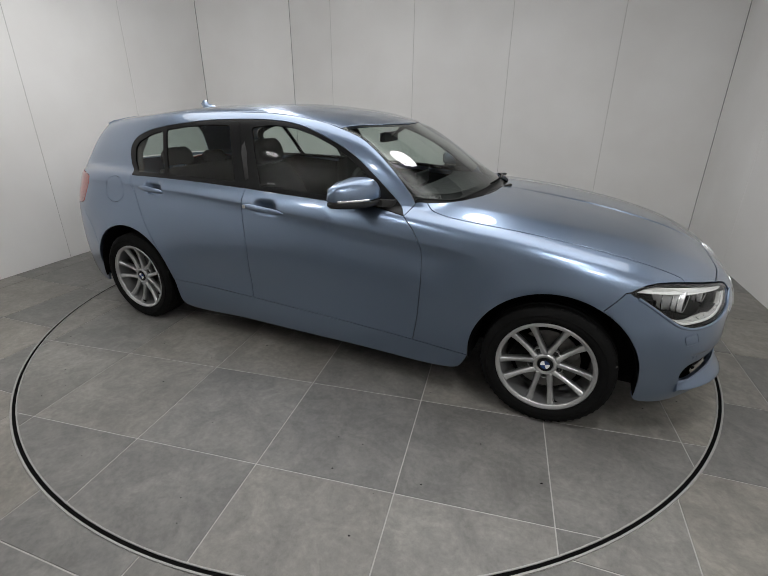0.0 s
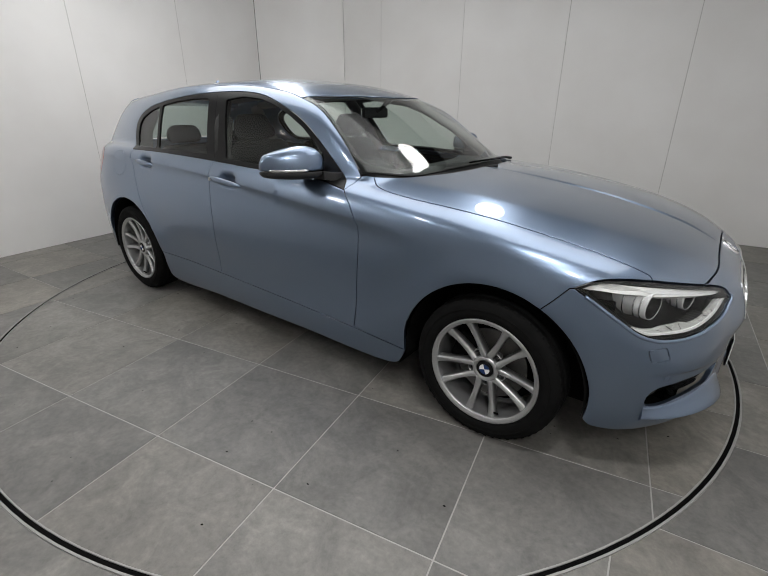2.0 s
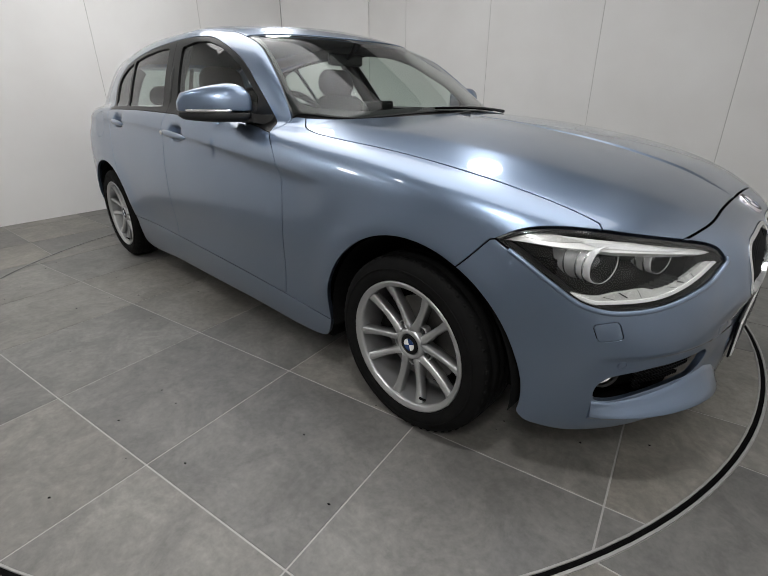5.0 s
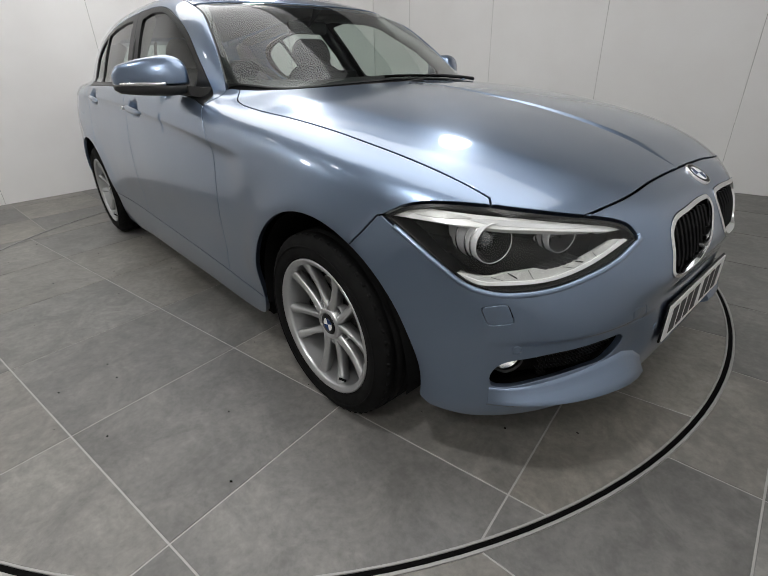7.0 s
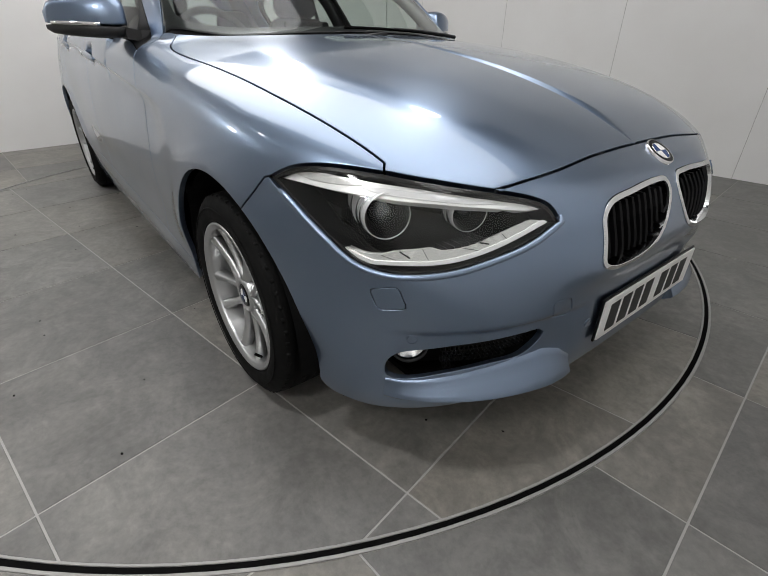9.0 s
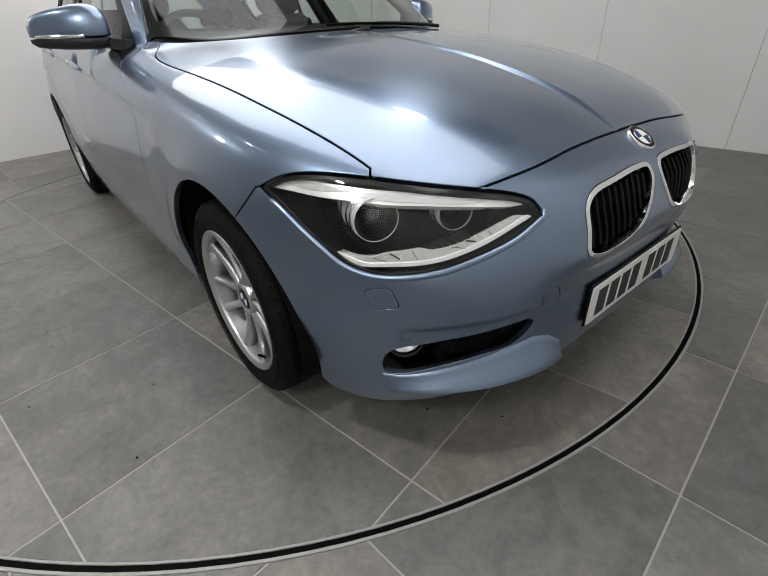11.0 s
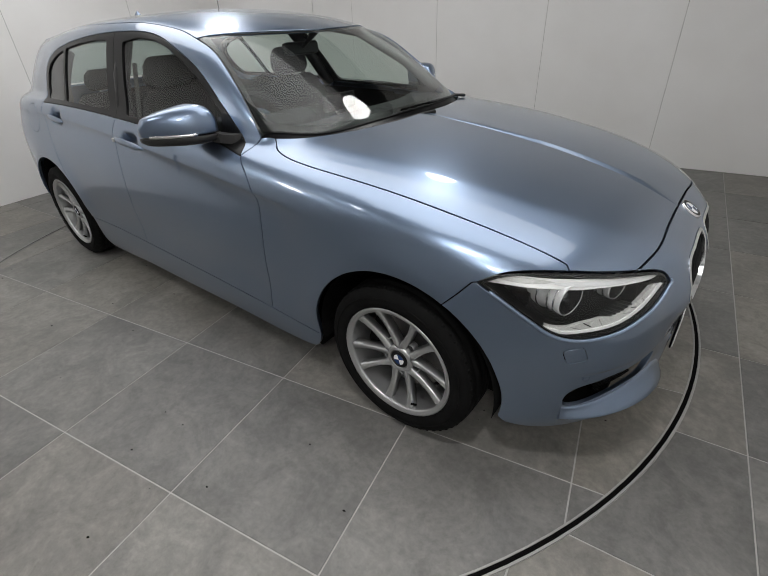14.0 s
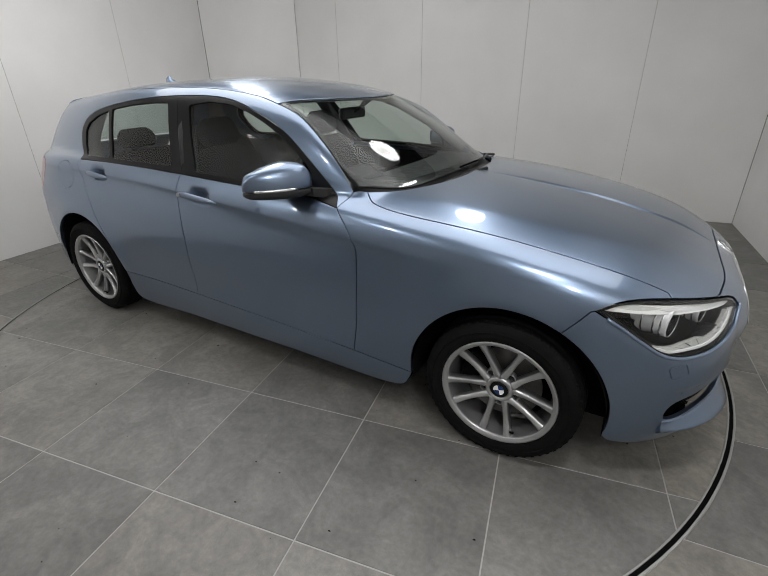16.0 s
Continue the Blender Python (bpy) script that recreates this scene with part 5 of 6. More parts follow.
for s in (1, -1):
    it = empty("air_intake", label="dark honeycomb intake with a round fog lamp")
    place(it, CAR)
    loop = intake
    patch("backing", "nose", loop, VOID, it, gap=-0.006, sink=0.075, lip=0.0, step=0.04, mirror=s < 0)
    # honeycomb bars
    poly = flat("nose", loop)
    bm = fresh()
    cells = np.array([(21.0 + i * 0.62 + (row % 2) * 0.31, 0.310 + row * 0.0130) for row in range(9) for i in range(27)])
    cells = cells[inside(np.stack([np.radians(cells[:, 0]) * 0.9, cells[:, 1]], 1), poly) & (cells[:, 0] < 36.5)]
    if True:
        for p, n in spots("nose", cells[:, 0], cells[:, 1]):
            c = p - n * 0.028
            t = Vector((-n.y, n.x, 0)).normalized()
            hexa = [c + t * (0.0062 * math.cos(j * math.pi / 3)) + Vector((0, 0, 0.0070 * math.sin(j * math.pi / 3))) for j in range(6)]
            hole = [c + (h - c) * 0.70 for h in hexa]
            v = [bm.verts.new((h.x, s * h.y, h.z)) for h in hexa + hole] + [bm.verts.new(((h - n * 0.012).x, s * (h - n * 0.012).y, h.z)) for h in hole]
            for j in range(6):
                k2 = (j + 1) % 6
                bm.faces.new((v[j], v[k2], v[6 + k2], v[6 + j]))
                bm.faces.new((v[6 + j], v[6 + k2], v[12 + k2], v[12 + j]))
    tagged(part("honeycomb", bm, LAMPBLACK, it), kind="stuff")
    p, n = spot("nose", 40.4, 0.362)
    c = p - n * 0.055
    rot = Matrix.Translation((c.x, s * c.y, c.z)) @ Vector((0.85, -0.5 * s, 0)).normalized().to_track_quat("X", "Z").to_matrix().to_4x4()
    bm = fresh()
    lathe(bm, [(-0.03, 0.040), (0.004, 0.043), (0.010, 0.040), (0.004, 0.036)], 32, "X", rot)
    part("fog_bezel", bm, PLASTIC, it, smooth=True)
    bm = fresh()
    lathe(bm, [(-0.025, 0.001), (-0.020, 0.020), (-0.004, 0.036)], 32, "X", rot)
    part("fog_reflector", bm, REFLECT, it, smooth=True)
    bm = fresh()
    lathe(bm, [(0.004, 0.037), (0.009, 0.025), (0.011, 0.001)], 32, "X", rot)
    part("fog_lens", bm, LENS, it, smooth=True).visible_shadow = False

# splitter shelf under each intake
for s in (1, -1):
    a = np.array([43.4, 41.0, 37.0, 32.0, 27.0, 22.5, 19.5, 17.3])
    hi = np.array([0.312, 0.311, 0.322, 0.336, 0.347, 0.352, 0.336, 0.308])
    lo = np.array([0.266, 0.270, 0.277, 0.281, 0.280, 0.272, 0.266, 0.262])
    out = np.array([0.012, 0.020, 0.029, 0.035, 0.038, 0.036, 0.030, 0.022])
    bm = fresh()
    rings = []
    f = np.linspace(0, 1, 22)
    for k in f:
        aa, h, l, o = (np.interp(k, np.linspace(0, 1, len(a)), v) for v in (a, hi, lo, out))
        tops = ((h, -0.010), (h - 0.001, 0.0010), (h * 0.78 + l * 0.22, o * 0.12), (h * 0.50 + l * 0.50, o * 0.38), (h * 0.25 + l * 0.75, o * 0.74), (l + 0.003, o * 0.98), (l, o))
        unders = ((l, o), (l - 0.006, o * 0.80), (l - 0.013, o * 0.25), (l - 0.024, -0.006))
        ring = []
        for (p, n), (z, dd) in zip(spots("nose", [aa] * 11, [z for z, dd in tops + unders]), tops + unders):
            p = p + Vector((n.x, n.y, 0)).normalized() * dd
            ring.append(Vector((p.x, s * p.y, p.z)))
        rings.append(ring)
    for first, last in ((0, 7), (7, 11)):
        grid = [[bm.verts.new(p) for p in r[first:last]] for r in rings]
        for r0, r1 in zip(grid, grid[1:]):
            for k in range(last - first - 1):
                bm.faces.new((r0[k], r0[k + 1], r1[k + 1], r1[k]))
    for r in (rings[0], rings[-1]):
        bm.faces.new([bm.verts.new(p) for p in r[:6] + r[7:]])
    bmesh.ops.recalc_face_normals(bm, faces=bm.faces)
    if max(bm.faces, key=lambda f: f.calc_area()).normal.x < 0:
        bmesh.ops.reverse_faces(bm, faces=bm.faces)
    part("splitter", bm, PAINT, bumper, "body-coloured lip under the intake", smooth=True)

# parking sensors
for a, z in ((40.3, 0.424), (14.6, 0.382)):
    for s in (1, -1):
        p, n = spot("nose", a, z)
        bm = fresh()
        rot = Matrix.Translation((p.x, s * p.y, p.z)) @ Vector((n.x, s * n.y, n.z)).to_track_quat("X", "Z").to_matrix().to_4x4()
        lathe(bm, [(-0.004, 0.0120), (0.0006, 0.0120), (0.0012, 0.0112), (-0.002, 0.0106), (-0.002, 0.0100), (0.0012, 0.0096), (0.0016, 0.0006)], 24, "X", rot)
        part("parking_sensor", bm, PAINT, bumper, smooth=False)

# bonnet badge
p, n = spot("front", 0.062, 0.729)
badge = empty("badge", label="round badge of a black ring and blue and white quarters")
place(badge, CAR)
rot = Matrix.Translation(p + n * 0.001) @ n.to_track_quat("X", "Z").to_matrix().to_4x4()
bm = fresh()
lathe(bm, [(-0.004, 0.0405), (0.003, 0.0400), (0.0045, 0.0385), (0.0045, 0.0365)], 48, "X", rot)
part("rim", bm, CHROME, badge, smooth=True)
bm = fresh()
lathe(bm, [(0.0040, 0.0368), (0.0044, 0.0262)], 48, "X", rot)
part("ring", bm, BLACK, badge)
bm = fresh()
lathe(bm, [(0.0038, 0.0268), (0.0052, 0.0264), (0.0052, 0.0250), (0.0044, 0.0246)], 48, "X", rot)
part("inner_rim", bm, CHROME, badge, smooth=True)
for i in range(4):
    bm = fresh()
    lathe(bm, [(0.0046, 0.0250), (0.0048, 0.0004)], 10, "X", rot, i * math.pi / 2, (i + 1) * math.pi / 2)
    part("quarter", bm, BLUE if i % 2 else WHITE, badge)

# number plate: a white board with plain dark bars
plate = empty("number_plate", label="white number plate with dark bars on the bumper")
place(plate, CAR)
PX, PY0, PY1, PZ0, PZ1 = 2.112, -0.215, 0.305, 0.324, 0.434
bm = fresh()
box(bm, (PX - 0.005, PY0 - 0.006, PZ0 - 0.006), (PX + 0.002, PY1 + 0.006, PZ1 + 0.006), bevel=0.004)
part("surround", bm, BLACK, plate)
bm = fresh()
box(bm, (PX, PY0, PZ0), (PX + 0.006, PY1, PZ1), bevel=0.002)
part("board", bm, PLATE, plate)
for i in range(7):
    y = PY0 + 0.030 + i * 0.061 + (0.030 if i > 3 else 0)
    bm = fresh()
    box(bm, (PX + 0.0055, y, PZ0 + 0.016), (PX + 0.0068, y + 0.046, PZ1 - 0.016))
    part("bar", bm, INK, plate)

# ---------------------------------------------------------------- cowl, wipers, aerial
bm = fresh()
n_ = len(hood_rear)
idx = np.linspace(0, n_ - 1, 24).astype(int)
base_idx = np.linspace(0, len(screen_base) - 1, 24).astype(int)
rows = []
for i, j in zip(idx, base_idx):
    a, b = Vector(hood_rear[i]) + Vector((0.03, 0, -0.045)), Vector(screen_base[j]) + Vector((-0.02, 0, -0.004))
    m_ = (a + b) / 2 + Vector((0, 0, -0.004))
    rows.append([a, m_, b])
full_rows = [[Vector((v.x, -v.y, v.z)) for v in r] for r in rows[::-1]] + rows[1:]
vs = [[bm.verts.new(v) for v in r] for r in full_rows]
for r0, r1 in zip(vs, vs[1:]):
    for k in range(2):
        bm.faces.new((r0[k], r0[k + 1], r1[k + 1], r1[k]))
bmesh.ops.recalc_face_normals(bm, faces=bm.faces)
part("cowl", bm, BLACK, CAR, "black plastic cowl below the windscreen", smooth=True)
for y0, y1, back in ((0.50, -0.10, -0.006), (0.0, -0.52, -0.040)):
    wp = empty("wiper", label="black wiper lying at the foot of the windscreen")
    place(wp, CAR)
    ys = np.linspace(y0, y1, 14)
    bx = np.interp(-np.abs(ys), screen_base[:, 1][::-1], screen_base[:, 0][::-1])
    pts = spots("top", bx - back - 0.012 * np.linspace(0, 1, 14), ys)
    bm = fresh()
    tube(bm, [p + n * (0.006 if y0 > 0.3 else -0.012) for p, n in pts], 0.005, 8)
    part("blade", bm, RUBBER, wp, smooth=True)
    bm = fresh()
    arm = [pts[0][0] + Vector((0.045, 0.03, 0.0))] + [p + n * (0.010 if y0 > 0.3 else -0.008) + Vector((0.006, 0, 0)) for p, n in pts[1:9]]
    tube(bm, arm, [0.012] + [0.0085 - 0.0004 * k for k in range(8)], 8, flat=0.7)
    part("arm", bm, PLASTIC, wp, smooth=True)
fin_at = spot("top", -1.30, 0.0)[0]
bm = fresh()
loft(bm, [[fin_at + Vector((x * s1, y * s1, z)) for x, y in ((0.085, 0.0), (0.03, 0.028), (-0.06, 0.030), (-0.075, 0.0), (-0.06, -0.030), (0.03, -0.028))] if s1 > 0.5 else
          [fin_at + Vector((-0.055 + x * s1, y * s1, z)) for x, y in ((0.085, 0.0), (0.03, 0.028), (-0.06, 0.030), (-0.075, 0.0), (-0.06, -0.030), (0.03, -0.028))] for s1, z in ((1.0, -0.01), (0.9, 0.012), (0.45, 0.035), (0.16, 0.056), (0.08, 0.060))])
part("aerial", bm, PAINT, CAR, "small shark-fin aerial on the roof", smooth=True)


# ---------------------------------------------------------------- inside the car
def pad(bm, stations, n=20, power=0.55):
    """A padded body: (centre, half width in y, half depth, way of the depth) at each station."""
    rings = []
    for c, hw, hd, way in stations:
        c, way = Vector(c), Vector(way).normalized()
        rings.append([c + Vector((0, 1, 0)) * hw * math.copysign(abs(math.cos(a)) ** power, math.cos(a)) + way * hd * math.copysign(abs(math.sin(a)) ** power, math.sin(a)) for a in [math.tau * k / n for k in range(n)]])
    loft(bm, rings)
    bmesh.ops.recalc_face_normals(bm, faces=bm.faces)
    return bm


def headrest(parent, c, w, h, d):
    bm = fresh()
    c = Vector(c)
    lean = Vector((-0.16, 0, 1)).normalized()
    pad(bm, [(c + lean * (t * h), w * (1 - 0.30 * abs(t) ** 3) * (1.0 - 0.10 * t), d * (1 - 0.5 * abs(t) ** 4), (1, 0, 0.16)) for t in (-1, -0.85, -0.5, 0, 0.5, 0.85, 1)])
    part("headrest", bm, CLOTH, parent, smooth=True)
    for s in (-1, 1):
        bm = fresh()
        tube(bm, [c + Vector((0, s * w * 0.45, 0)) - lean * (h * 0.8), c + Vector((0, s * w * 0.45, 0)) - lean * (h + 0.09)], 0.006, 8)
        part("headrest_post", bm, CHROME, parent)


def front_seat(y, fore):
    s = empty("front_seat", label="dark cloth front seat with a tall headrest")
    place(s, CAR)
    bm = fresh()
    pad(bm, [((x, y, 0.50 + 0.08 * t), 0.25 * (1 - 0.1 * abs(2 * t - 1) ** 4), 0.075, (0, 0, 1)) for t, x in ((0, -0.42), (0.1, -0.38), (0.5, -0.18), (0.9, 0.04), (1, 0.07))])
    part("seat_cushion", bm, CLOTH, s, smooth=True)
    bm = fresh()
    pad(bm, [((-0.36 - 0.20 * t, y, 0.50 + 0.56 * t), hw, hd, (1, 0, 0.3)) for t, hw, hd in ((0, 0.23, 0.05), (0.08, 0.25, 0.07), (0.4, 0.255, 0.075), (0.75, 0.24, 0.06), (0.94, 0.19, 0.045), (1.0, 0.15, 0.03))])
    part("backrest", bm, CLOTH, s, smooth=True)
    headrest(s, (-0.575, y, 1.145), 0.130, 0.075, 0.050)
    s.location.x += fore


front_seat(-0.36, 0.06)
front_seat(0.34, 0.27)
bench = empty("rear_bench", label="dark cloth rear bench with headrests")
place(bench, CAR)
bm = fresh()
pad(bm, [((-1.06, 0, 0.50), 0.62, 0.07, (0, 0, 1)), ((-1.02, 0, 0.50), 0.66, 0.09, (0, 0, 1)), ((-0.70, 0, 0.52), 0.66, 0.09, (0, 0, 1)), ((-0.62, 0, 0.50), 0.64, 0.06, (0, 0, 1))])
part("seat_cushion", bm, CLOTH, bench, smooth=True)
bm = fresh()
pad(bm, [((-1.08 - 0.22 * t, 0, 0.50 + 0.50 * t), hw, hd, (1, 0, 0.35)) for t, hw, hd in ((0, 0.62, 0.06), (0.1, 0.64, 0.08), (0.6, 0.62, 0.08), (0.93, 0.58, 0.06), (1.0, 0.54, 0.03))])
part("backrest", bm, CLOTH, bench, smooth=True)
for y in (-0.36, 0.36):
    headrest(bench, (-1.325, y, 1.075), 0.125, 0.060, 0.045)
headrest(bench, (-1.335, 0.0, 1.045), 0.105, 0.045, 0.04)

dash = empty("dashboard", label="dark soft dashboard with a low instrument hood")
place(dash, CAR)
bm = fresh()
prof = [(0.86, 0.945), (0.72, 0.962), (0.55, 0.958), (0.42, 0.935), (0.365, 0.90), (0.36, 0.80), (0.42, 0.66), (0.60, 0.60), (0.86, 0.60)]
loft(bm, [[Vector((x - 0.30 * y * y * (x > 0.5), y, z)) for x, z in prof] for y in np.linspace(-0.66, 0.66, 17)])
bmesh.ops.recalc_face_normals(bm, faces=bm.faces)
part("panel", bm, SOFT, dash, smooth=True)
bm = fresh()
pad(bm, [((0.40 + 0.10 * t, -0.36, 0.955), 0.19 * (1 - 0.3 * t), 0.045 * (1 - 0.5 * t), (0, 0, 1)) for t in (-0.2, 0, 0.4, 0.8, 1.0)])
part("instrument_hood", bm, SOFT, dash, smooth=True)
bm = fresh()
box(bm, (0.40, -0.11, 0.955), (0.425, 0.12, 1.035), bevel=0.012)
part("screen", bm, BLACK, dash, "slim dark display on the dashboard")
bm = fresh()
box(bm, (-0.50, -0.11, 0.40), (0.42, 0.11, 0.62), bevel=0.03)
part("console", bm, SOFT, dash)

swheel = empty("steering_wheel", label="black three-spoke steering wheel")
place(swheel, CAR)
rot = Matrix.Translation((0.235, -0.36, 0.905)) @ Matrix.Rotation(radians(-24), 4, "Y")
bm = fresh()
tube(bm, [rot @ Vector((0, 0.183 * math.cos(a), 0.183 * math.sin(a))) for a in [math.tau * k / 48 for k in range(48)]], 0.0155, 10, closed=True)
part("rim", bm, SOFT, swheel, smooth=True)
bm = fresh()
lathe(bm, [(-0.035, 0.001), (-0.033, 0.05), (-0.02, 0.068), (0.03, 0.06), (0.05, 0.04)], 24, "X", rot)
part("boss", bm, SOFT, swheel, smooth=True)
for a in (0, math.pi, -math.pi / 2):
    bm = fresh()
    c, s = math.cos(a), math.sin(a)
    loft(bm, [[rot @ Vector((x, r * c - t * s * w, r * s + t * c * w)) for x, t in ((-0.012, -1), (0.012, -1), (0.012, 1), (-0.012, 1))] for r, w in ((0.05, 0.028), (0.18, 0.018))])
    part("spoke", bm, SOFT, swheel)
bm = fresh()
tube(bm, [(0.26, -0.36, 0.89), (0.45, -0.36, 0.82)], 0.035, 12)
part("column", bm, SOFT, swheel, smooth=True)

# rear-view mirror
rvm = empty("rear_view_mirror", label="black rear-view mirror hung from the windscreen")
place(rvm, CAR)
p, n = spot("top", 0.30, 0.0)
bm = fresh()
box(bm, (0.17, -0.115, 1.205), (0.20, 0.115, 1.265), bevel=0.014)
part("housing", bm, PLASTIC, rvm)
bm = fresh()
tube(bm, [(0.20, 0, 1.24), (0.245, 0, 1.27), p - n * 0.012], [0.009, 0.010, 0.022], 10)
part("stem", bm, PLASTIC, rvm, smooth=True)
bm = fresh()
box(bm, (0.1665, -0.108, 1.211), (0.1695, 0.108, 1.259))
part("glass", bm, CHROME, rvm)

roof_inner = joined(line("top", [(0.20, 0.0), (0.19, -0.2), (0.14, -0.38), (0.10, -0.46)]), line("top", [(0.10, -0.46), (-0.5, -0.49), (-1.2, -0.48), (-1.75, -0.43)]), line("top", [(-1.75, -0.43), (-1.78, -0.2), (-1.78, 0.0)]), line("top", [(-1.78, 0.0), (0.20, 0.0)], step=0.04))
patch("headliner", "top", roof_inner, HEADLINER, CAR, halves=True, sink=0.03, lip=0, gap=0, step=0.08, label="grey roof lining")
# pillar trims and cabin floor
bm = fresh()
box(bm, (-1.9, -0.72, 0.24), (0.6, 0.72, 0.30))
part("cabin_floor", bm, VOID, CAR)
bm = fresh()
box(bm, (-1.90, -0.62, 0.30), (-1.30, 0.62, 0.86))
part("boot_floor", bm, VOID, CAR, "dark parcel shelf and boot")
bm = fresh()
box(bm, (0.62, -0.66, 0.26), (0.96, 0.66, 0.91))
part("bulkhead", bm, VOID, CAR)
for s in (-1, 1):
    bm = fresh()
    tube(bm, [Vector((0.60, s * 0.655, 0.985)), Vector((0.40, s * 0.60, 1.14)), Vector((0.14, s * 0.515, 1.29)), Vector((-0.3, s * 0.51, 1.345)), Vector((-0.9, s * 0.505, 1.33)), Vector((-1.5, s * 0.50, 1.27))], 0.030, 10)
    part("pillar_trim", bm, HEADLINER, CAR, smooth=True)
    bm = fresh()
    tube(bm, [Vector((-0.345, s * 0.735, 0.96)), Vector((-0.42, s * 0.655, 1.15)), Vector((-0.49, s * 0.545, 1.32))], 0.036, 10)
    part("centre_pillar_trim", bm, SOFT, CAR, smooth=True)
    bm = fresh()
    tube(bm, [Vector((-1.50, s * 0.60, 0.96)), Vector((-1.55, s * 0.54, 1.12)), Vector((-1.50, s * 0.46, 1.25))], [0.07, 0.07, 0.05], 10)
    part("rear_pillar_trim", bm, HEADLINER, CAR, smooth=True)
    # seat belt
    bm = fresh()
    loft(bm, [[Vector((x + dx, s * y, z)) for dx in (-0.022, 0.022)] + [Vector((x + dx, s * (y - 0.002), z)) for dx in (0.022, -0.022)] for x, y, z in ((-0.47, 0.55, 1.20), (-0.44, 0.62, 0.95), (-0.40, 0.66, 0.55))])
    part("seat_belt", bm, SOFT, CAR)


# ---------------------------------------------------------------- the floor
floor_base = fresh()
loft(floor_base, [[room(p, q, z) for p, q in ((P0 - 0.1, Q0 - 0.1), (P1 + 0.1, Q0 - 0.1), (P1 + 0.1, Q1 + 0.1), (P0 - 0.1, Q1 + 0.1))] for z in (-0.12, -0.0022)])
FLOOR = tagged(part("floor", floor_base, GROUT), "grey stone-look floor tiles with pale grout round the turntable", "floor", kind="structure")
HUB = Vector((0.017, 0.097, 0))
R_IN, R_OUT = 2.212, 2.234
TURN_IN = radians(10.3)
OUT_GRID = radians(5.5)
turntable = empty("turntable", HUB, "round tiled turntable flush with the floor, edged by a steel ring", "turntable")
bm = fresh()
lathe(bm, [(-0.02, 0.001), (-0.0018, 0.001), (-0.0018, R_IN)], 96, "Z")
part("disc", bm, GROUT, turntable)
bm = fresh()
lathe(bm, [(-0.02, R_IN - 0.007), (0.0020, R_IN - 0.007), (0.0030, R_IN - 0.006), (0.0030, R_IN - 0.002), (0.0020, R_IN - 0.001), (-0.02, R_IN - 0.001)], 160, "Z")
part("inner_ring", bm, STEEL, turntable, "thin pale steel edge")
bm = fresh()
lathe(bm, [(-0.001, R_IN - 0.002), (-0.001, R_OUT - 0.007)], 160, "Z")
part("gap", bm, RUBBER, turntable, "dark gap round the turntable")
bm = fresh()
lathe(bm, [(-0.02, R_OUT - 0.0080), (0.0020, R_OUT - 0.0080), (0.0030, R_OUT - 0.0070), (0.0030, R_OUT - 0.0015), (0.0020, R_OUT), (-0.02, R_OUT)], 160, "Z")
frame_ring = tagged(part("ring_frame", bm, STEEL), "pale steel ring let into the floor", "ring", kind="structure")
frame_ring.location = HUB


def clip_round(poly, r, outside, n=None):
    """Cuts a convex plan shape by a circle about the turntable's middle."""
    pts = []
    for a, b in zip(poly, poly[1:] + poly[:1]):
        m = max(2, int((b - a).length / 0.03))
        pts += [a + (b - a) * i / m for i in range(m)]
    ok = [(p.length > r) == outside for p in pts]
    if all(ok):
        return [poly]
    if not any(ok):
        return []
    # cut exactly at the circle
    out, N = [], len(pts)
    for i in range(N):
        a, b = pts[i], pts[(i + 1) % N]
        if ok[i]:
            out.append(a)
        if ok[i] != ok[(i + 1) % N]:
            lo, hi = a, b
            for _ in range(20):
                mid = (lo + hi) / 2
                if ((mid.length > r) == outside) == ok[i]:
                    lo = mid
                else:
                    hi = mid
            out.append(lo.normalized() * r)
            out[-1].freeze()
    # follow the circle between consecutive cut points
    res = []
    M = len(out)
    for i in range(M):
        a, b = out[i], out[(i + 1) % M]
        res.append(a)
        if abs(a.length - r) < 1e-4 and abs(b.length - r) < 1e-4 and (b - a).length > 0.02:
            a0, a1 = math.atan2(a.y, a.x), math.atan2(b.y, b.x)
            d = (a1 - a0 + math.pi) % math.tau - math.pi
            k = max(1, int(abs(d) * r / 0.03))
            res += [Vector((r * math.cos(a0 + d * j / k), r * math.sin(a0 + d * j / k))) for j in range(1, k)]
    return [res]


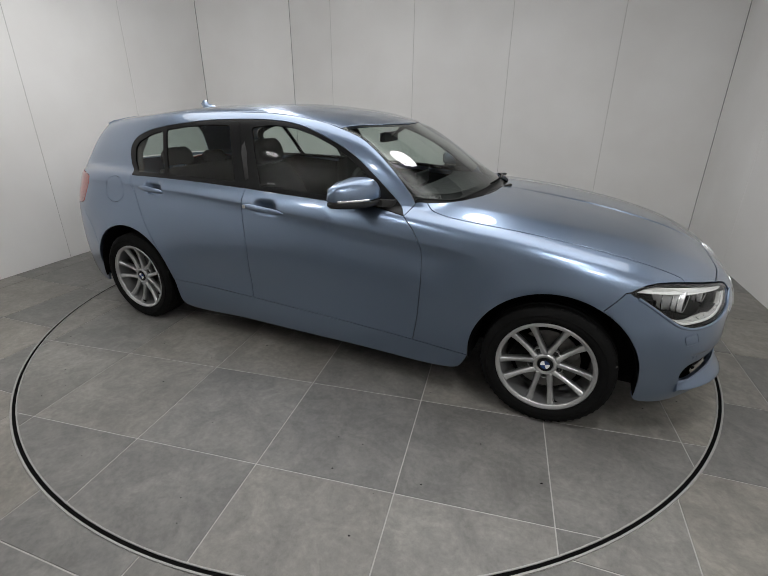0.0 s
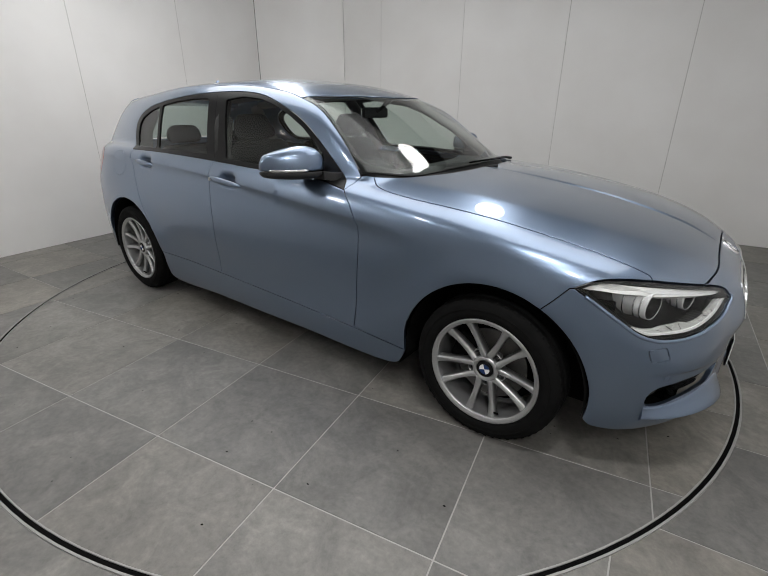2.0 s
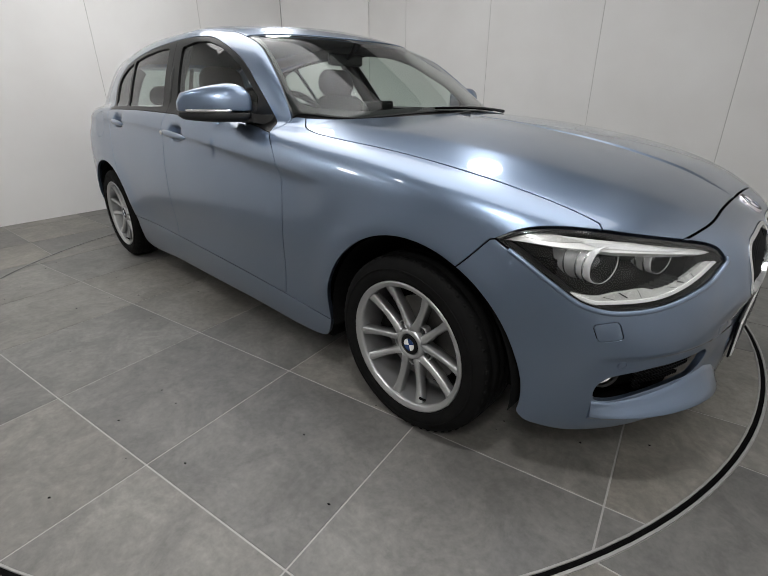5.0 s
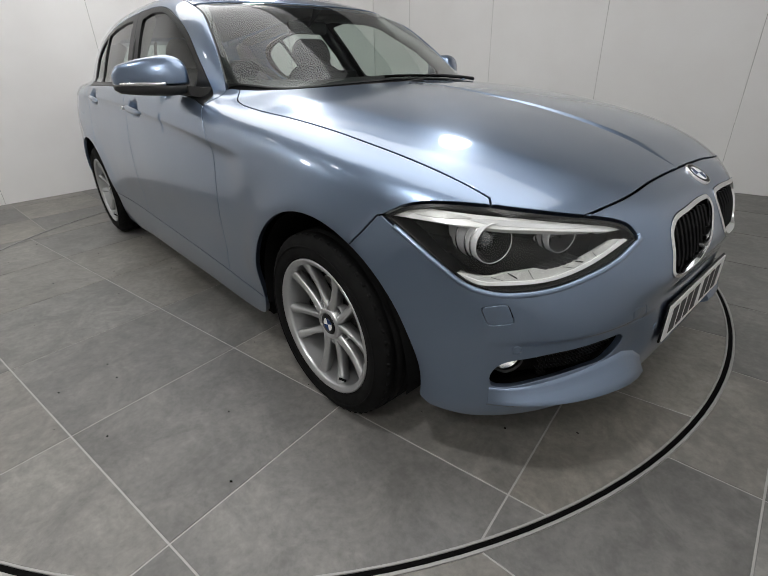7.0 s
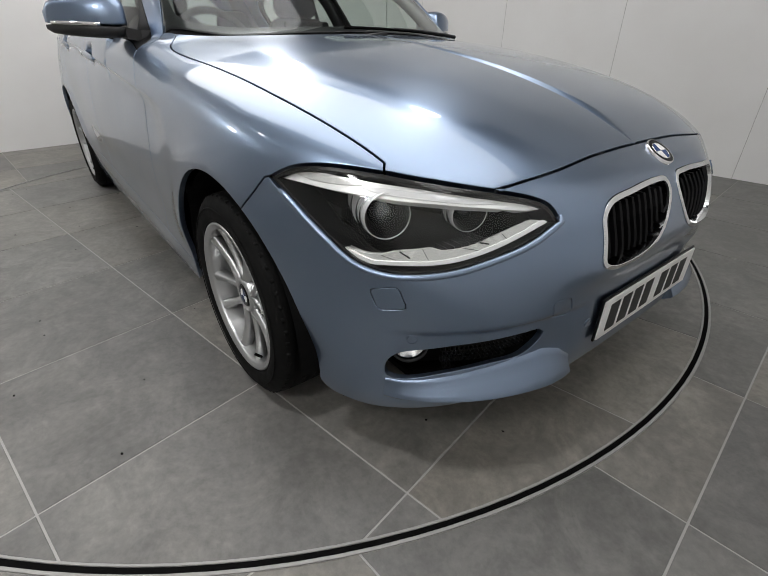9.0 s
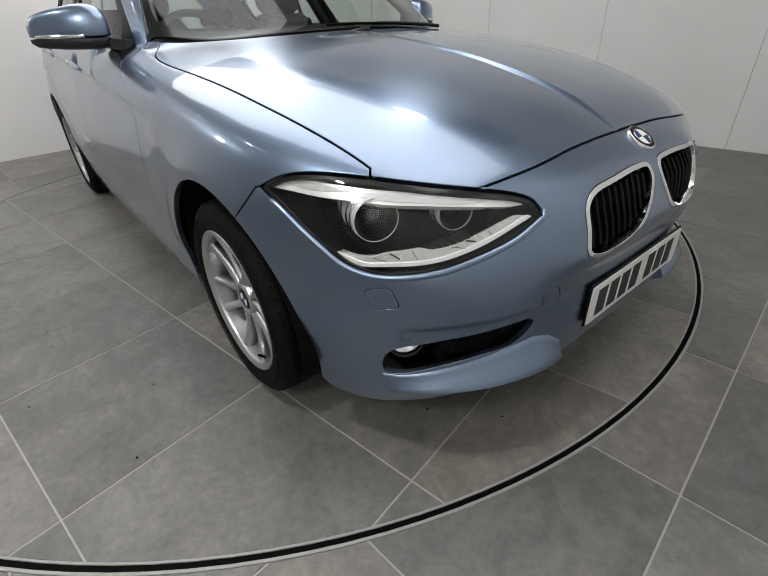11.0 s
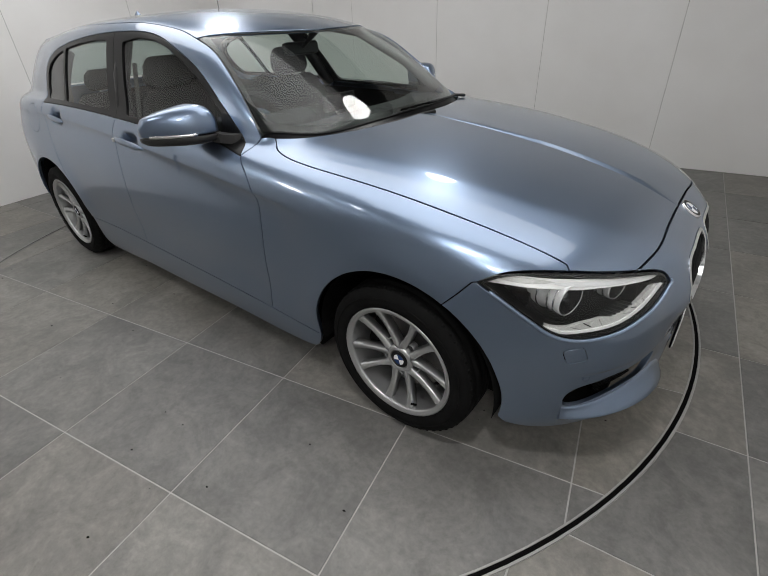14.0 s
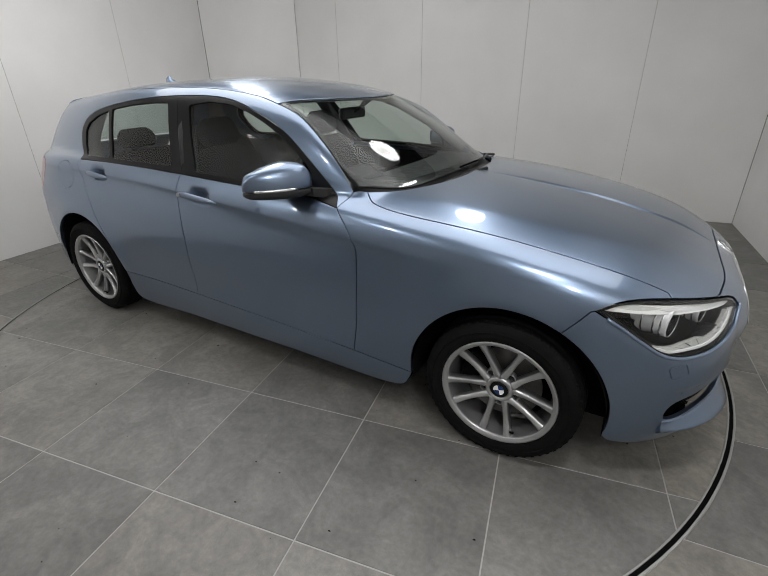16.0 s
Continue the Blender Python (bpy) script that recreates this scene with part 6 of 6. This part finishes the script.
def tile(poly, parent, at):
    """One floor tile with a softened edge."""
    c = sum(poly, Vector((0, 0))) / len(poly)
    bm = fresh()
    top = [bm.verts.new((p.x - c.x, p.y - c.y, -0.0008)) for p in poly]
    in_ = [bm.verts.new((p.x - c.x - (p - c).normalized().x * 0.0015, p.y - c.y - (p - c).normalized().y * 0.0015, 0.0)) for p in poly]
    low = [bm.verts.new((p.x - c.x, p.y - c.y, -0.004)) for p in poly]
    N = len(poly)
    bm.faces.new(in_)
    for i in range(N):
        j = (i + 1) % N
        bm.faces.new((top[i], top[j], in_[j], in_[i]))
        bm.faces.new((low[i], low[j], top[j], top[i]))
    bmesh.ops.recalc_face_normals(bm, faces=bm.faces)
    ob = part("tile", bm, TILE, parent)
    ob.location = (at[0] + c.x, at[1] + c.y, 0)
    return ob


def grid_tiles(turn, origin, size, ni, nj, outside, parent, r):
    u = Vector((math.cos(turn), math.sin(turn)))
    v = Vector((-u.y, u.x))
    g = 0.0026
    for i in range(*ni):
        for j in range(*nj):
            o = Vector(origin) - Vector(HUB[:2]) + u * size[0] * i + v * size[1] * j
            poly = [o + u * a + v * b for a, b in ((g, g), (size[0] - g, g), (size[0] - g, size[1] - g), (g, size[1] - g))]
            if outside:
                mid = o + (u * size[0] + v * size[1]) / 2 + Vector(HUB[:2])
                c, s = math.cos(ROOM), math.sin(ROOM)
                p, q = mid.x * c + mid.y * s, -mid.x * s + mid.y * c
                if not (P0 - 0.35 < p < P1 + 0.35 and Q0 - 0.35 < q < Q1 + 0.35):
                    continue
            for shape in clip_round(poly, r, outside):
                if len(shape) > 2:
                    tile(shape, parent, (0, 0) if not outside else (HUB.x, HUB.y))


grid_tiles(TURN_IN, (0.90, -1.521), (0.605, 0.617), (-6, 4), (-3, 8), False, turntable, R_IN - 0.008)
grid_tiles(OUT_GRID, (2.440, -0.236), (0.597, 0.597), (-11, 3), (-12, 8), True, FLOOR, R_OUT + 0.001)


# crumbs and specks on the tiles
rng = np.random.default_rng(7)
bm = fresh()
for i in range(46):
    a, r = rng.uniform(math.pi * 1.05, math.pi * 1.98), rng.uniform(0.95, 2.15)
    c = Vector((HUB.x + r * math.cos(a), HUB.y + r * math.sin(a), 0.0012))
    s = rng.uniform(0.0015, 0.0045)
    k = rng.uniform(0, math.pi)
    v = [bm.verts.new(c + Vector((math.cos(k + j * math.tau / 6) * s * (1.8 if j % 3 == 0 else 1), math.sin(k + j * math.tau / 6) * s, -0.001))) for j in range(6)]
    top = bm.verts.new(c + Vector((0, 0, s * 0.5)))
    for j in range(6):
        bm.faces.new((v[j], v[(j + 1) % 6], top))
tagged(part("floor_crumbs", bm, VOID), "tiny dark crumbs scattered on the tiles", "crumbs", kind="stuff")
